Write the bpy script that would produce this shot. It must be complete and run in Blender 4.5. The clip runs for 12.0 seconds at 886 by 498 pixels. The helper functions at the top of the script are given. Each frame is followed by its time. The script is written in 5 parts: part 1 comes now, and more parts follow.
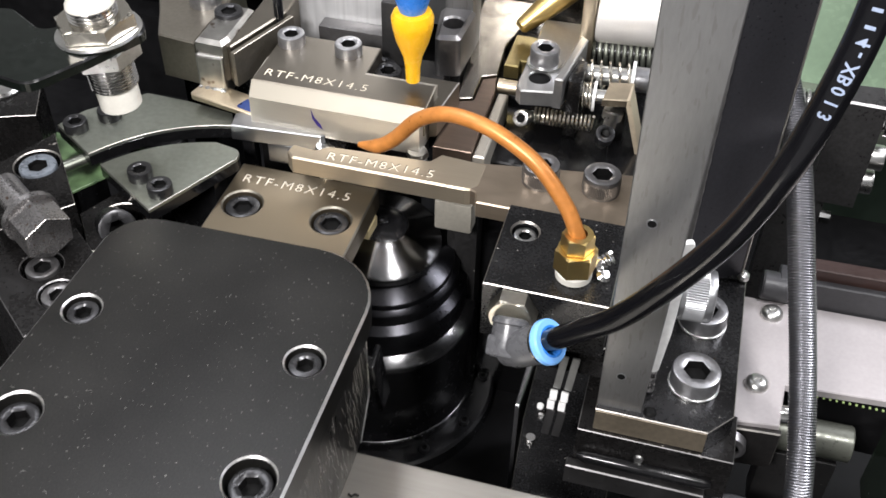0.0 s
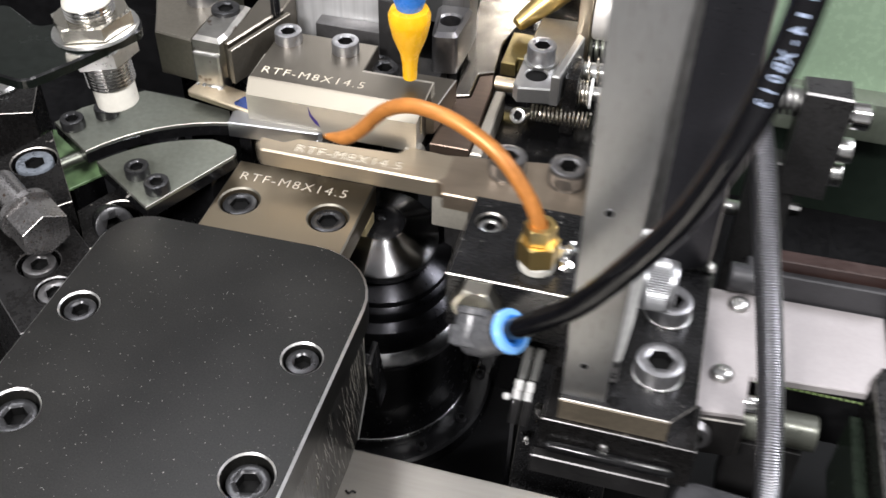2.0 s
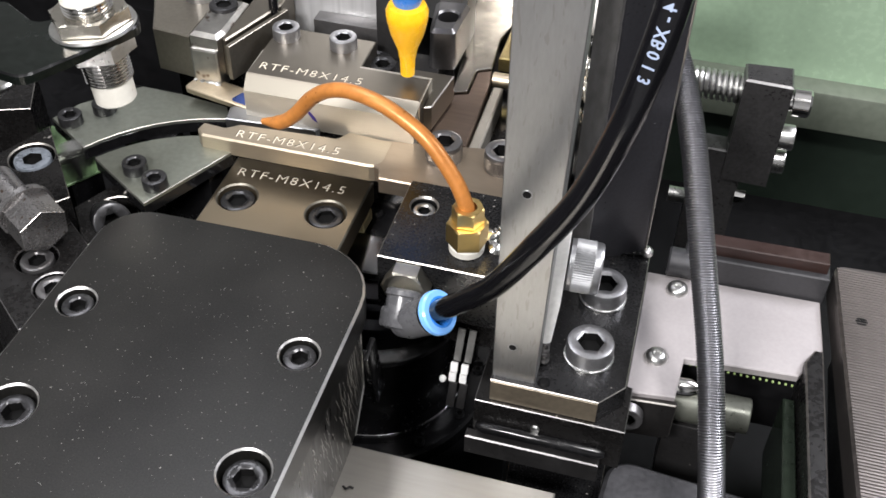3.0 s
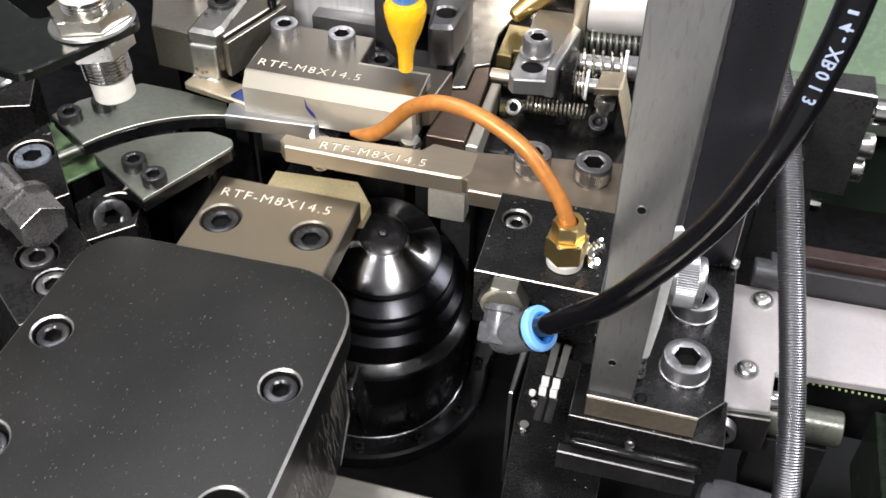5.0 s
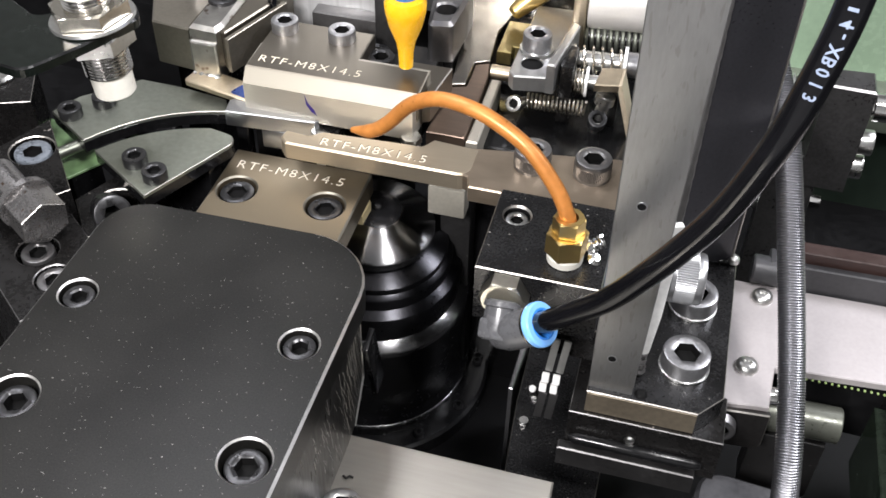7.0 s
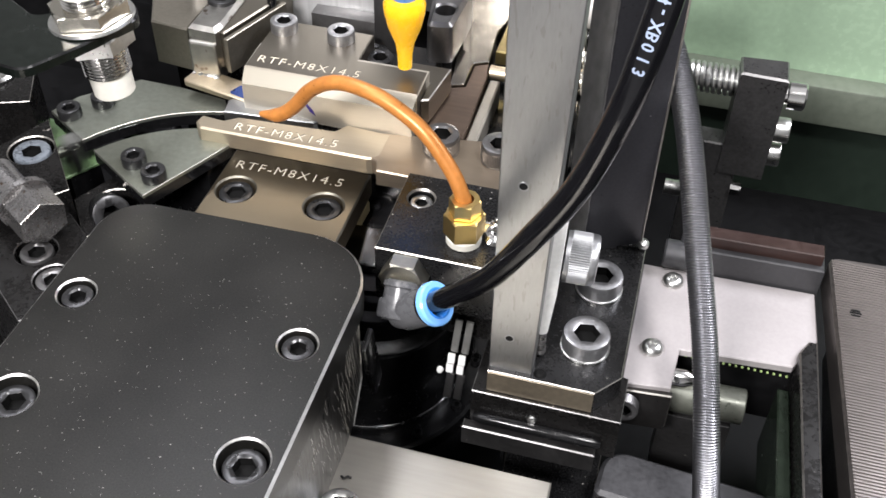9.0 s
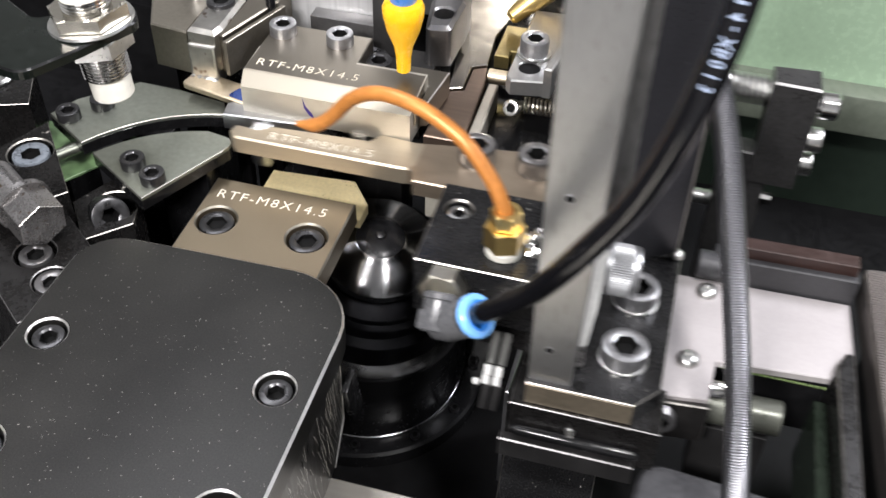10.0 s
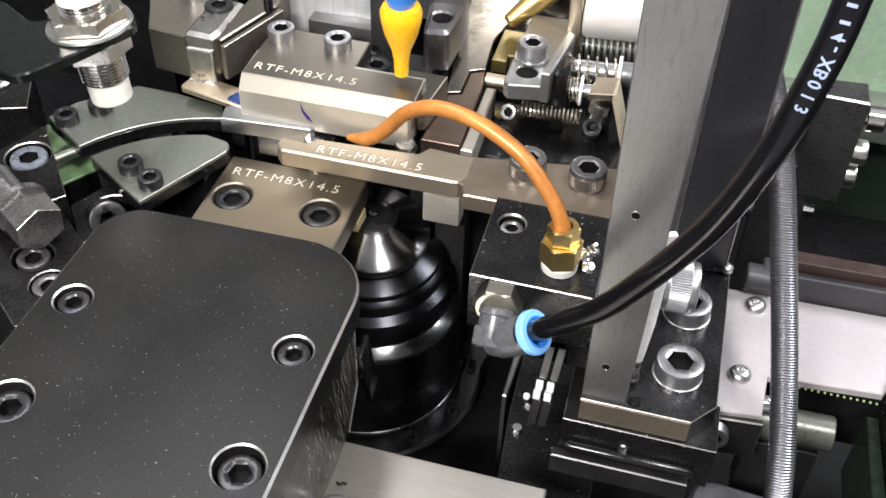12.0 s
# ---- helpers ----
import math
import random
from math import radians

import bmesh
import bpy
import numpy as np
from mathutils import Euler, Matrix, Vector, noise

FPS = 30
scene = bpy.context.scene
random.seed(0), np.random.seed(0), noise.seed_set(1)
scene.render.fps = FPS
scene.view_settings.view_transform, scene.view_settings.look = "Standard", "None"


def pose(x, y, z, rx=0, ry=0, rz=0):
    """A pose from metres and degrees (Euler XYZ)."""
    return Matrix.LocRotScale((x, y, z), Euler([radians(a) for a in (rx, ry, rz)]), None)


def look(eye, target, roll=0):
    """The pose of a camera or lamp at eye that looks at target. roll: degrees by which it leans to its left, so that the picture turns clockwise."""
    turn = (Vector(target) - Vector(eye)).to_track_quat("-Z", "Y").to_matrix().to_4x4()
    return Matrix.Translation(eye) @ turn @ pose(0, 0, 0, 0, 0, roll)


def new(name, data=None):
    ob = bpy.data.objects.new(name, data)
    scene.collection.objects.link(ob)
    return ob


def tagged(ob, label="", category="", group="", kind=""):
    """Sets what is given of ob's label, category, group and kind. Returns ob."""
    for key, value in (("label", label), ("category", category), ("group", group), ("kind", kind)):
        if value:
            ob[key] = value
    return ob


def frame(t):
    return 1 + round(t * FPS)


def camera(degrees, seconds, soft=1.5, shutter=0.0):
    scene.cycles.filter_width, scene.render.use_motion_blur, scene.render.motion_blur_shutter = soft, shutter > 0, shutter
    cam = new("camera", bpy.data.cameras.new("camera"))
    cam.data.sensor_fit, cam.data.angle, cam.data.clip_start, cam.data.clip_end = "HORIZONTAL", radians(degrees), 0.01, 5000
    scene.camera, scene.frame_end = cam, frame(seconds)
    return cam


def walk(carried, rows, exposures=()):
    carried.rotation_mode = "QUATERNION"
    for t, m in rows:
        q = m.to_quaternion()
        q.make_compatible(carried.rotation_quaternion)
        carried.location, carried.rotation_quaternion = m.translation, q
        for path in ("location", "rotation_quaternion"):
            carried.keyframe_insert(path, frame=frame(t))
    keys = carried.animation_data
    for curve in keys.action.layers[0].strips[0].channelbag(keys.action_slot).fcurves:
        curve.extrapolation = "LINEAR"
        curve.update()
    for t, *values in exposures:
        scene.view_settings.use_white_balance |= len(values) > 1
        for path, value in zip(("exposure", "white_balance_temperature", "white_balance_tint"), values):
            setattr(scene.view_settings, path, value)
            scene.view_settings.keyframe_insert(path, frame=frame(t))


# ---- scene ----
# ---- camera ----
cam = camera(46.0, 12.0, soft=1.6, shutter=0.35)
walk(cam, [
    (0.0, pose(0.08651, -0.21811, 0.29491, 47.115, -0.85, 15.38)),
    (0.5, pose(0.08660, -0.21838, 0.29488, 47.120, -0.76, 15.29)),
    (1.0, pose(0.08632, -0.21862, 0.29483, 47.085, -0.81, 15.245)),
    (1.5, pose(0.08632, -0.21864, 0.29496, 47.026, -0.90, 15.235)),
    (2.0, pose(0.08652, -0.21853, 0.29492, 47.015, -0.96, 15.235)),
    (2.5, pose(0.08685, -0.21848, 0.29506, 46.930, -1.00, 15.257)),
    (3.0, pose(0.08725, -0.21868, 0.29486, 46.855, -0.97, 15.245)),
    (4.0, pose(0.08755, -0.21930, 0.29496, 46.790, -0.92, 15.16)),
    (5.0, pose(0.08773, -0.21982, 0.29504, 46.727, -0.87, 15.095)),
    (5.5, pose(0.08778, -0.21999, 0.29502, 46.652, -0.825, 15.093)),
    (6.0, pose(0.08776, -0.22006, 0.29508, 46.570, -0.825, 15.096)),
    (6.5, pose(0.08778, -0.22022, 0.29524, 46.530, -0.855, 15.108)),
    (7.0, pose(0.08766, -0.22036, 0.29540, 46.538, -0.920, 15.090)),
    (8.0, pose(0.08770, -0.22042, 0.29553, 46.540, -0.980, 15.11)),
    (9.0, pose(0.08778, -0.22046, 0.29567, 46.552, -1.055, 15.132)),
    (9.5, pose(0.08776, -0.22055, 0.29590, 46.598, -1.16, 15.150)),
    (10.0, pose(0.08786, -0.22062, 0.29628, 46.655, -1.20, 15.148)),
    (10.5, pose(0.08790, -0.22064, 0.29640, 46.765, -1.19, 15.135)),
    (11.0, pose(0.08803, -0.22073, 0.29644, 46.840, -1.20, 15.145)),
    (11.5, pose(0.08807, -0.22086, 0.29636, 46.905, -1.24, 15.125)),
    (12.0, pose(0.08809, -0.22091, 0.29643, 46.884, -1.285, 15.088)),
], exposures=[(0.0, 0.08), (2.5, 0.05), (5.0, 0.12), (7.0, 0.19), (10.0, 0.29), (12.0, 0.28)])

# ---- light: four added, unseen area lamps placed for the highlights, and a dim world ----
world = bpy.data.worlds.new("world")
scene.world = world
world.use_nodes = True
world.node_tree.nodes["Background"].inputs[0].default_value = (0.85, 0.92, 1.0, 1)
world.node_tree.nodes["Background"].inputs[1].default_value = 0.25


def area_lamp(name, eye, target, size, size_y, power, colour):
    data = bpy.data.lights.new(name, "AREA")
    data.shape, data.size, data.size_y, data.energy, data.color = "RECTANGLE", size, size_y, power, colour
    ob = new(name, data)
    ob.matrix_world = look(eye, target)
    return tagged(ob, "added white area lamp, unseen, placed for the highlights", "lamp")


area_lamp("added_lamp", (-0.06, -0.42, 0.47), (0.03, -0.02, 0.1), 0.16, 0.08, 3.9, (1.0, 0.97, 0.98))
area_lamp("added_lamp", (-0.22, 0.03, 0.66), (0.0, -0.03, 0.1), 0.50, 0.06, 1.75, (0.97, 0.97, 1.03))
area_lamp("added_lamp", (0.45, 0.22, 0.56), (0.06, -0.02, 0.1), 0.26, 0.14, 3.2, (0.97, 0.97, 1.04))
area_lamp("added_lamp", (0.27, -0.20, 0.60), (0.03, 0.0, 0.08), 0.08, 0.08, 2.1, (1.0, 0.98, 0.99))


# ---- materials ----
def material(name, colour, metallic=0.0, rough=0.4, vary=0.2, fine=900.0, coarse=70.0, bump=0.15, stretch=(1, 1, 1),
             rough_vary=0.15, spots=None, spot_amount=0.62, coat=0.0, specular=0.5):
    """A surface with grain and stains at two scales; spots: colour of specks or worn places."""
    if metallic > 0.5:
        vary, rough_vary = vary * 0.6, min(rough_vary, 0.05)
    m = bpy.data.materials.new(name)
    m.use_nodes = True
    nodes, links = m.node_tree.nodes, m.node_tree.links
    bsdf = nodes["Principled BSDF"]
    coord = nodes.new("ShaderNodeTexCoord")
    mapping = nodes.new("ShaderNodeMapping")
    mapping.inputs["Scale"].default_value = stretch
    links.new(coord.outputs["Object"], mapping.inputs["Vector"])

    def noise_node(scale, detail, vector):
        n = nodes.new("ShaderNodeTexNoise")
        n.inputs["Scale"].default_value, n.inputs["Detail"].default_value = scale, detail
        links.new(vector, n.inputs["Vector"])
        return n

    big = noise_node(coarse, 4, coord.outputs["Object"])
    small = noise_node(fine, 3, mapping.outputs["Vector"])
    mix = nodes.new("ShaderNodeMath")
    mix.operation = "MULTIPLY_ADD"
    mix.inputs[1].default_value = 0.5
    links.new(small.outputs["Fac"], mix.inputs[0])
    half = nodes.new("ShaderNodeMath")
    half.operation = "MULTIPLY"
    half.inputs[1].default_value = 0.5
    links.new(big.outputs["Fac"], half.inputs[0])
    links.new(half.outputs[0], mix.inputs[2])
    ramp = nodes.new("ShaderNodeValToRGB")
    lo = [c * (1 - vary) for c in colour]
    hi = [min(1, c * (1 + vary)) for c in colour]
    ramp.color_ramp.elements[0].position, ramp.color_ramp.elements[1].position = 0.35, 0.65
    ramp.color_ramp.elements[0].color, ramp.color_ramp.elements[1].color = (*lo, 1), (*hi, 1)
    links.new(mix.outputs[0], ramp.inputs[0])
    out = ramp.outputs[0]
    if spots:
        speck = noise_node(fine * 0.55, 2, mapping.outputs["Vector"])
        edge = nodes.new("ShaderNodeMapRange")
        edge.inputs["From Min"].default_value, edge.inputs["From Max"].default_value = spot_amount, spot_amount + 0.05
        links.new(speck.outputs["Fac"], edge.inputs["Value"])
        over = nodes.new("ShaderNodeMix")
        over.data_type = "RGBA"
        over.inputs["B"].default_value = (*spots, 1)
        links.new(edge.outputs[0], over.inputs["Factor"])
        links.new(out, over.inputs["A"])
        out = over.outputs["Result"]
    links.new(out, bsdf.inputs["Base Color"])
    r = nodes.new("ShaderNodeMapRange")
    r.inputs["To Min"].default_value, r.inputs["To Max"].default_value = max(0.02, rough - rough_vary), min(1, rough + rough_vary)
    r.inputs["From Min"].default_value, r.inputs["From Max"].default_value = 0.3, 0.7
    links.new(mix.outputs[0], r.inputs["Value"])
    links.new(r.outputs[0], bsdf.inputs["Roughness"])
    if bump:
        b = nodes.new("ShaderNodeBump")
        b.inputs["Strength"].default_value, b.inputs["Distance"].default_value = bump, 0.06 / fine
        links.new(small.outputs["Fac"], b.inputs["Height"])
        links.new(b.outputs[0], bsdf.inputs["Normal"])
    bsdf.inputs["Metallic"].default_value = metallic
    bsdf.inputs["Coat Weight"].default_value = coat
    bsdf.inputs["Specular IOR Level"].default_value = specular
    return m


BLACK = material("black_oxide_steel", (0.017, 0.0165, 0.0165), 0.15, 0.40, 0.35, 1200, 60, 0.12, spots=(0.35, 0.33, 0.30), spot_amount=0.735)
BLACK_GLOSS = material("oiled_black_steel", (0.007, 0.007, 0.0075), 0.2, 0.20, 0.3, 500, 60, 0.03)
BLACK_WORN = material("worn_black_steel", (0.0095, 0.009, 0.0088), 0.25, 0.27, 0.3, 900, 90, 0.12, spots=(0.30, 0.28, 0.26), spot_amount=0.725)
DIE = material("brushed_bronze_steel", (0.255, 0.212, 0.150), 1.0, 0.50, 0.06, 5000, 60, 0.08, stretch=(1, 0.03, 1), rough_vary=0.07)
DIE_UP = material("ground_die_steel", (0.235, 0.213, 0.178), 1.0, 0.38, 0.06, 5000, 60, 0.08, stretch=(0.03, 1, 1), rough_vary=0.07)
STEEL = material("ground_steel", (0.225, 0.21, 0.175), 1.0, 0.50, 0.06, 5000, 60, 0.05, stretch=(0.04, 1, 1), rough_vary=0.05)
# Slightly green: reflection of the green sheet put in the colour
STEEL_DARK = material("oiled_feed_steel", (0.29, 0.305, 0.26), 0.9, 0.42, 0.20, 700, 40, 0.03)
CHROME = material("polished_steel", (0.78, 0.77, 0.75), 1.0, 0.13, 0.08, 500, 60, 0.04, rough_vary=0.06)
ZINC = material("zinc_steel", (0.62, 0.62, 0.60), 1.0, 0.30, 0.15, 800, 90, 0.10)
SCREW = material("grey_screw_steel", (0.38, 0.38, 0.39), 0.9, 0.34, 0.25, 900, 120, 0.15)
SCREW_BLACK = material("blackened_screw_steel", (0.06, 0.06, 0.062), 0.8, 0.30, 0.3, 900, 120, 0.12)
EDGE = material("worn_bright_edge", (0.42, 0.40, 0.37), 1.0, 0.40, 0.1, 900, 100, 0.1)
BRIGHT_EDGE = material("bare_steel_edge", (0.66, 0.65, 0.63), 1.0, 0.36, 0.12, 900, 100, 0.1)
UPRIGHT = material("cold_rolled_steel", (0.30, 0.30, 0.295), 0.9, 0.42, 0.13, 1500, 45, 0.05, stretch=(1, 1, 0.2), rough_vary=0.05, spots=(0.262, 0.258, 0.25), spot_amount=0.60)
RUST = material("oily_brown_steel", (0.22, 0.165, 0.13), 0.9, 0.36, 0.25, 700, 60, 0.12, stretch=(0.1, 1, 1))
GOLD = material("bright_gold_die", (0.80, 0.67, 0.38), 0.4, 0.38, 0.10, 900, 70, 0.1)
BRASS = material("brass", (0.66, 0.48, 0.19), 1.0, 0.36, 0.06, 700, 90, 0.08)
COPPER = material("copper_tube_metal", (0.52, 0.20, 0.045), 0.25, 0.38, 0.16, 500, 90, 0.08)
WHITE = material("white_plastic", (0.66, 0.64, 0.57), 0.0, 0.38, 0.06, 600, 90, 0.05)
ALU = material("anodised_aluminium", (0.52, 0.52, 0.51), 0.9, 0.34, 0.10, 900, 60, 0.10)
PALE = material("pale_sheet_aluminium", (0.37, 0.345, 0.345), 0.15, 0.42, 0.06, 900, 40, 0.05)
BEIGE = material("ground_bed_steel", (0.40, 0.38, 0.34), 0.9, 0.40, 0.10, 900, 40, 0.08, stretch=(0.08, 1, 1))
ORANGE = material("orange_plastic", (1.0, 0.50, 0.012), 0.0, 0.26, 0.10, 400, 80, 0.04)
BLUE = material("blue_plastic", (0.03, 0.22, 0.75), 0.0, 0.28, 0.10, 400, 80, 0.03)
BLUE_PALE = material("light_blue_collar", (0.21, 0.49, 1.0), 0.0, 0.22, 0.06, 400, 80, 0.02)
PLASTIC = material("dark_grey_plastic", (0.085, 0.086, 0.09), 0.0, 0.30, 0.15, 700, 90, 0.06)
HOSE = material("glossy_black_hose", (0.005, 0.005, 0.006), 0.0, 0.13, 0.2, 400, 60, 0.01, rough_vary=0.03, specular=0.27)
CONDUIT = material("ribbed_conduit_metal", (0.30, 0.30, 0.315), 1.0, 0.36, 0.04, 600, 60, 0.0, rough_vary=0.02)
GREEN = material("green_painted_sheet", (0.40, 0.55, 0.385), 0.0, 0.22, 0.10, 300, 14, 0.05, coat=0.7)
# Greys of the added enclosure are chosen for what the metal reflects
DARK_WALL = material("enclosure_dark_grey", (0.22, 0.22, 0.22), 0.0, 0.6, 0.15, 30, 4, 0.0)
GREEN_PALE = material("grey_green_ledge", (0.19, 0.215, 0.17), 0.2, 0.40, 0.15, 300, 30, 0.05)
GREEN_FLOOR = material("green_painted_tray", (0.16, 0.26, 0.12), 0.1, 0.35, 0.3, 300, 40, 0.05)
# Near-black and barely reflecting: darkness between the parts put in the colour
BED = material("gap_dark_casting", (0.0075, 0.0075, 0.008), 0.0, 0.5, 0.3, 300, 40, 0.04, specular=0.12)
ROOM = material("enclosure_pale_grey", (0.55, 0.55, 0.54), 0.0, 0.7, 0.15, 30, 4, 0.0)
FRONT_GREY = material("unseen_front_grey", (0.20, 0.20, 0.20), 0.0, 0.6, 0.2, 200, 20, 0.05)
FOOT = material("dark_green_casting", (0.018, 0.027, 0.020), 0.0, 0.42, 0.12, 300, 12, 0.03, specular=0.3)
CEILING = material("enclosure_white", (0.64, 0.64, 0.635), 0.0, 0.7, 0.08, 30, 4, 0.0)
INK = material("white_print", (0.30, 0.36, 0.48), 0.0, 0.5, 0.1, 900, 90, 0.0)
LINT = material("pale_lint", (0.19, 0.19, 0.18), 0.0, 0.7, 0.2, 900, 90, 0.0)
MARK = material("engraved_mark", (0.76, 0.69, 0.56), 0.2, 0.5, 0.1, 900, 90, 0.0)
# Shade of the cut letters, painted as a flat dark copy beside the pale one
CUT_SHADE = material("engraving_shade", (0.09, 0.075, 0.055), 0.6, 0.5, 0.1, 900, 90, 0.0)
BLUISH = material("bluish_zinc_screw", (0.25, 0.28, 0.32), 0.5, 0.34, 0.3, 900, 120, 0.12)
BLUE_INK = material("blue_marker_ink", (0.022, 0.010, 0.13), 0.0, 0.35, 0.2, 900, 90, 0.0)
ROUGH = material("milled_dark_plate", (0.20, 0.182, 0.172), 0.9, 0.34, 0.35, 600, 40, 0.1, stretch=(0.15, 1, 1))
SCRATCHED = material("scratched_black_steel", (0.016, 0.0155, 0.015), 0.3, 0.36, 0.3, 2400, 70, 0.1, stretch=(1, 0.35, 0.05), spots=(0.40, 0.38, 0.34), spot_amount=0.69)
DUSTY = material("dusty_black_plate", (0.0115, 0.0112, 0.0103), 0.0, 0.34, 0.5, 2600, 38, 0.06, rough_vary=0.05, spots=(0.20, 0.195, 0.18), spot_amount=0.708, specular=0.22)
GUNMETAL = material("gunmetal_steel", (0.21, 0.205, 0.205), 0.9, 0.36, 0.15, 900, 60, 0.08)
# Near-white and hardly metallic: glare on bright zinc put in the colour
BRIGHT_PLATE = material("zinc_glare_white", (0.86, 0.86, 0.84), 0.1, 0.40, 0.1, 700, 90, 0.05)
# Strong light on the roller put in its pale, half-metallic colour
ROLLER = material("lit_pale_roller", (0.88, 0.85, 0.80), 0.45, 0.42, 0.05, 3000, 60, 0.04)
# Green light on the belt teeth put in the colour
TEETH = material("green_lit_rubber", (0.20, 0.28, 0.10), 0.0, 0.5, 0.1, 600, 60, 0.05)

BAR = material("bronze_bar_steel", (0.38, 0.325, 0.245), 0.75, 0.40, 0.10, 5000, 45, 0.06, stretch=(0.03, 1, 1), rough_vary=0.06)
KNURLED = material("knurled_grey_steel", (0.40, 0.405, 0.415), 0.9, 0.32, 0.15, 900, 90, 0.05)
# Reflected brown put in the colour of the bar's right half, red stains over it
BAR_BROWN = material("reflected_brown_bar", (0.30, 0.245, 0.185), 0.8, 0.36, 0.18, 900, 45, 0.05, stretch=(0.12, 0.35, 1), spots=(0.36, 0.11, 0.05), spot_amount=0.665)
BAR_GREY = material("grey_painted_bar", (0.045, 0.045, 0.048), 0.3, 0.40, 0.2, 700, 60, 0.08)

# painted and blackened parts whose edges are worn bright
# Shade of recesses put in the colour: screw sockets, slot, holes and pit
SOCKET = material("recess_shade_black", (0.006, 0.006, 0.006), 0.0, 0.6, 0.3, 900, 90, 0.0, specular=0.08)
WORN_EDGES = [BLACK, DUSTY, BLACK_WORN, UPRIGHT]

# ---- shapes; all lengths in millimetres ----
MM = 0.001


def bm_plate(outline, z0, z1, chamfer=0.3, holes=(), rim=0.35):
    """A flat part from its outline (counter-clockwise): chamfered top edge, and blind round holes (x, y, radius, depth) with a chamfered rim."""
    bm = bmesh.new()
    n = len(outline)
    pts = [Vector(p) for p in outline]
    inner = []
    for i in range(n):
        a, b, c = pts[i - 1], pts[i], pts[(i + 1) % n]
        d1, d2 = (b - a).normalized(), (c - b).normalized()
        n1, n2 = Vector((-d1.y, d1.x)), Vector((-d2.y, d2.x))
        h = n1 + n2
        k = chamfer / max(0.35, (1 + n1.dot(n2)))
        inner.append(b + h * k)
    low = [bm.verts.new((p.x, p.y, z0)) for p in pts]
    mid = [bm.verts.new((p.x, p.y, z1 - chamfer)) for p in pts]
    top = [bm.verts.new((p.x, p.y, z1)) for p in inner]
    for i in range(n):
        j = (i + 1) % n
        bm.faces.new((low[i], low[j], mid[j], mid[i]))
        bm.faces.new((mid[i], mid[j], top[j], top[i])).material_index = 1
    bm.faces.new(low[::-1])
    if not holes:
        bm.faces.new(top)
        return bm
    edges = [bm.edges.get((top[i], top[(i + 1) % n])) for i in range(n)]
    for x, y, r, depth in holes:
        seg = 28
        rings = []
        for rr, zz in ((r + rim, z1), (r, z1 - rim), (r, z1 - depth)):
            rings.append([bm.verts.new((x + rr * math.cos(k * math.tau / seg), y + rr * math.sin(k * math.tau / seg), zz)) for k in range(seg)])
        for step, (a, b) in enumerate(zip(rings, rings[1:])):
            for k in range(seg):
                bm.faces.new((a[k], a[(k + 1) % seg], b[(k + 1) % seg], b[k])).material_index = 1 - step
        bm.faces.new(rings[2])
        edges += [bm.edges.get((rings[0][k], rings[0][(k + 1) % seg])) for k in range(seg)]
    bmesh.ops.triangle_fill(bm, use_beauty=True, edges=edges)
    bmesh.ops.recalc_face_normals(bm, faces=bm.faces)
    return bm


def bm_box(x0, x1, y0, y1, z0, z1, bevel=0.3):
    bm = bmesh.new()
    bmesh.ops.create_cube(bm, size=1)
    for v in bm.verts:
        v.co = Vector(((x0 + x1) / 2 + v.co.x * (x1 - x0), (y0 + y1) / 2 + v.co.y * (y1 - y0), (z0 + z1) / 2 + v.co.z * (z1 - z0)))
    if bevel:
        bmesh.ops.bevel(bm, geom=bm.edges[:], offset=bevel, segments=2, affect="EDGES", profile=0.5)
    return bm


def bm_rings(rings, close_start=True, close_end=True):
    """Loft rings of equally many points."""
    bm = bmesh.new()
    vs = [[bm.verts.new(p) for p in ring] for ring in rings]
    n = len(rings[0])
    for a, b in zip(vs, vs[1:]):
        for k in range(n):
            bm.faces.new((a[k], a[(k + 1) % n], b[(k + 1) % n], b[k]))
    if close_start:
        bm.faces.new(vs[0][::-1])
    if close_end:
        bm.faces.new(vs[-1])
    return bm


def circle(r, z, seg=32, sides=0, wobble=0.0):
    """A ring of points; sides: a polygon of that many sides, r to its corners; wobble: knurling."""
    out = []
    for k in range(seg):
        a = k * math.tau / seg
        rr = r
        if sides:
            w = math.tau / sides
            rr = r * math.cos(w / 2) / math.cos((a % w) - w / 2)
        if wobble:
            rr += wobble * (1 if k % 2 else -1)
        out.append((rr * math.cos(a), rr * math.sin(a), z))
    return out


def bm_lathe(profile, seg=40):
    return bm_rings([circle(max(r, 0.01), z, seg) for r, z in profile])


def bm_hex(r, z0, z1, chamfer=0.4, hole=0.0, seg=36):
    rings = [circle(r - chamfer, z0, seg, 6), circle(r, z0 + chamfer * 0.6, seg, 6), circle(r, z1 - chamfer, seg, 6), circle(r * 0.87, z1, seg)]
    if hole:
        rings += [circle(hole, z1, seg), circle(hole, z1 - 2.0, seg)]
    return bm_rings(rings)


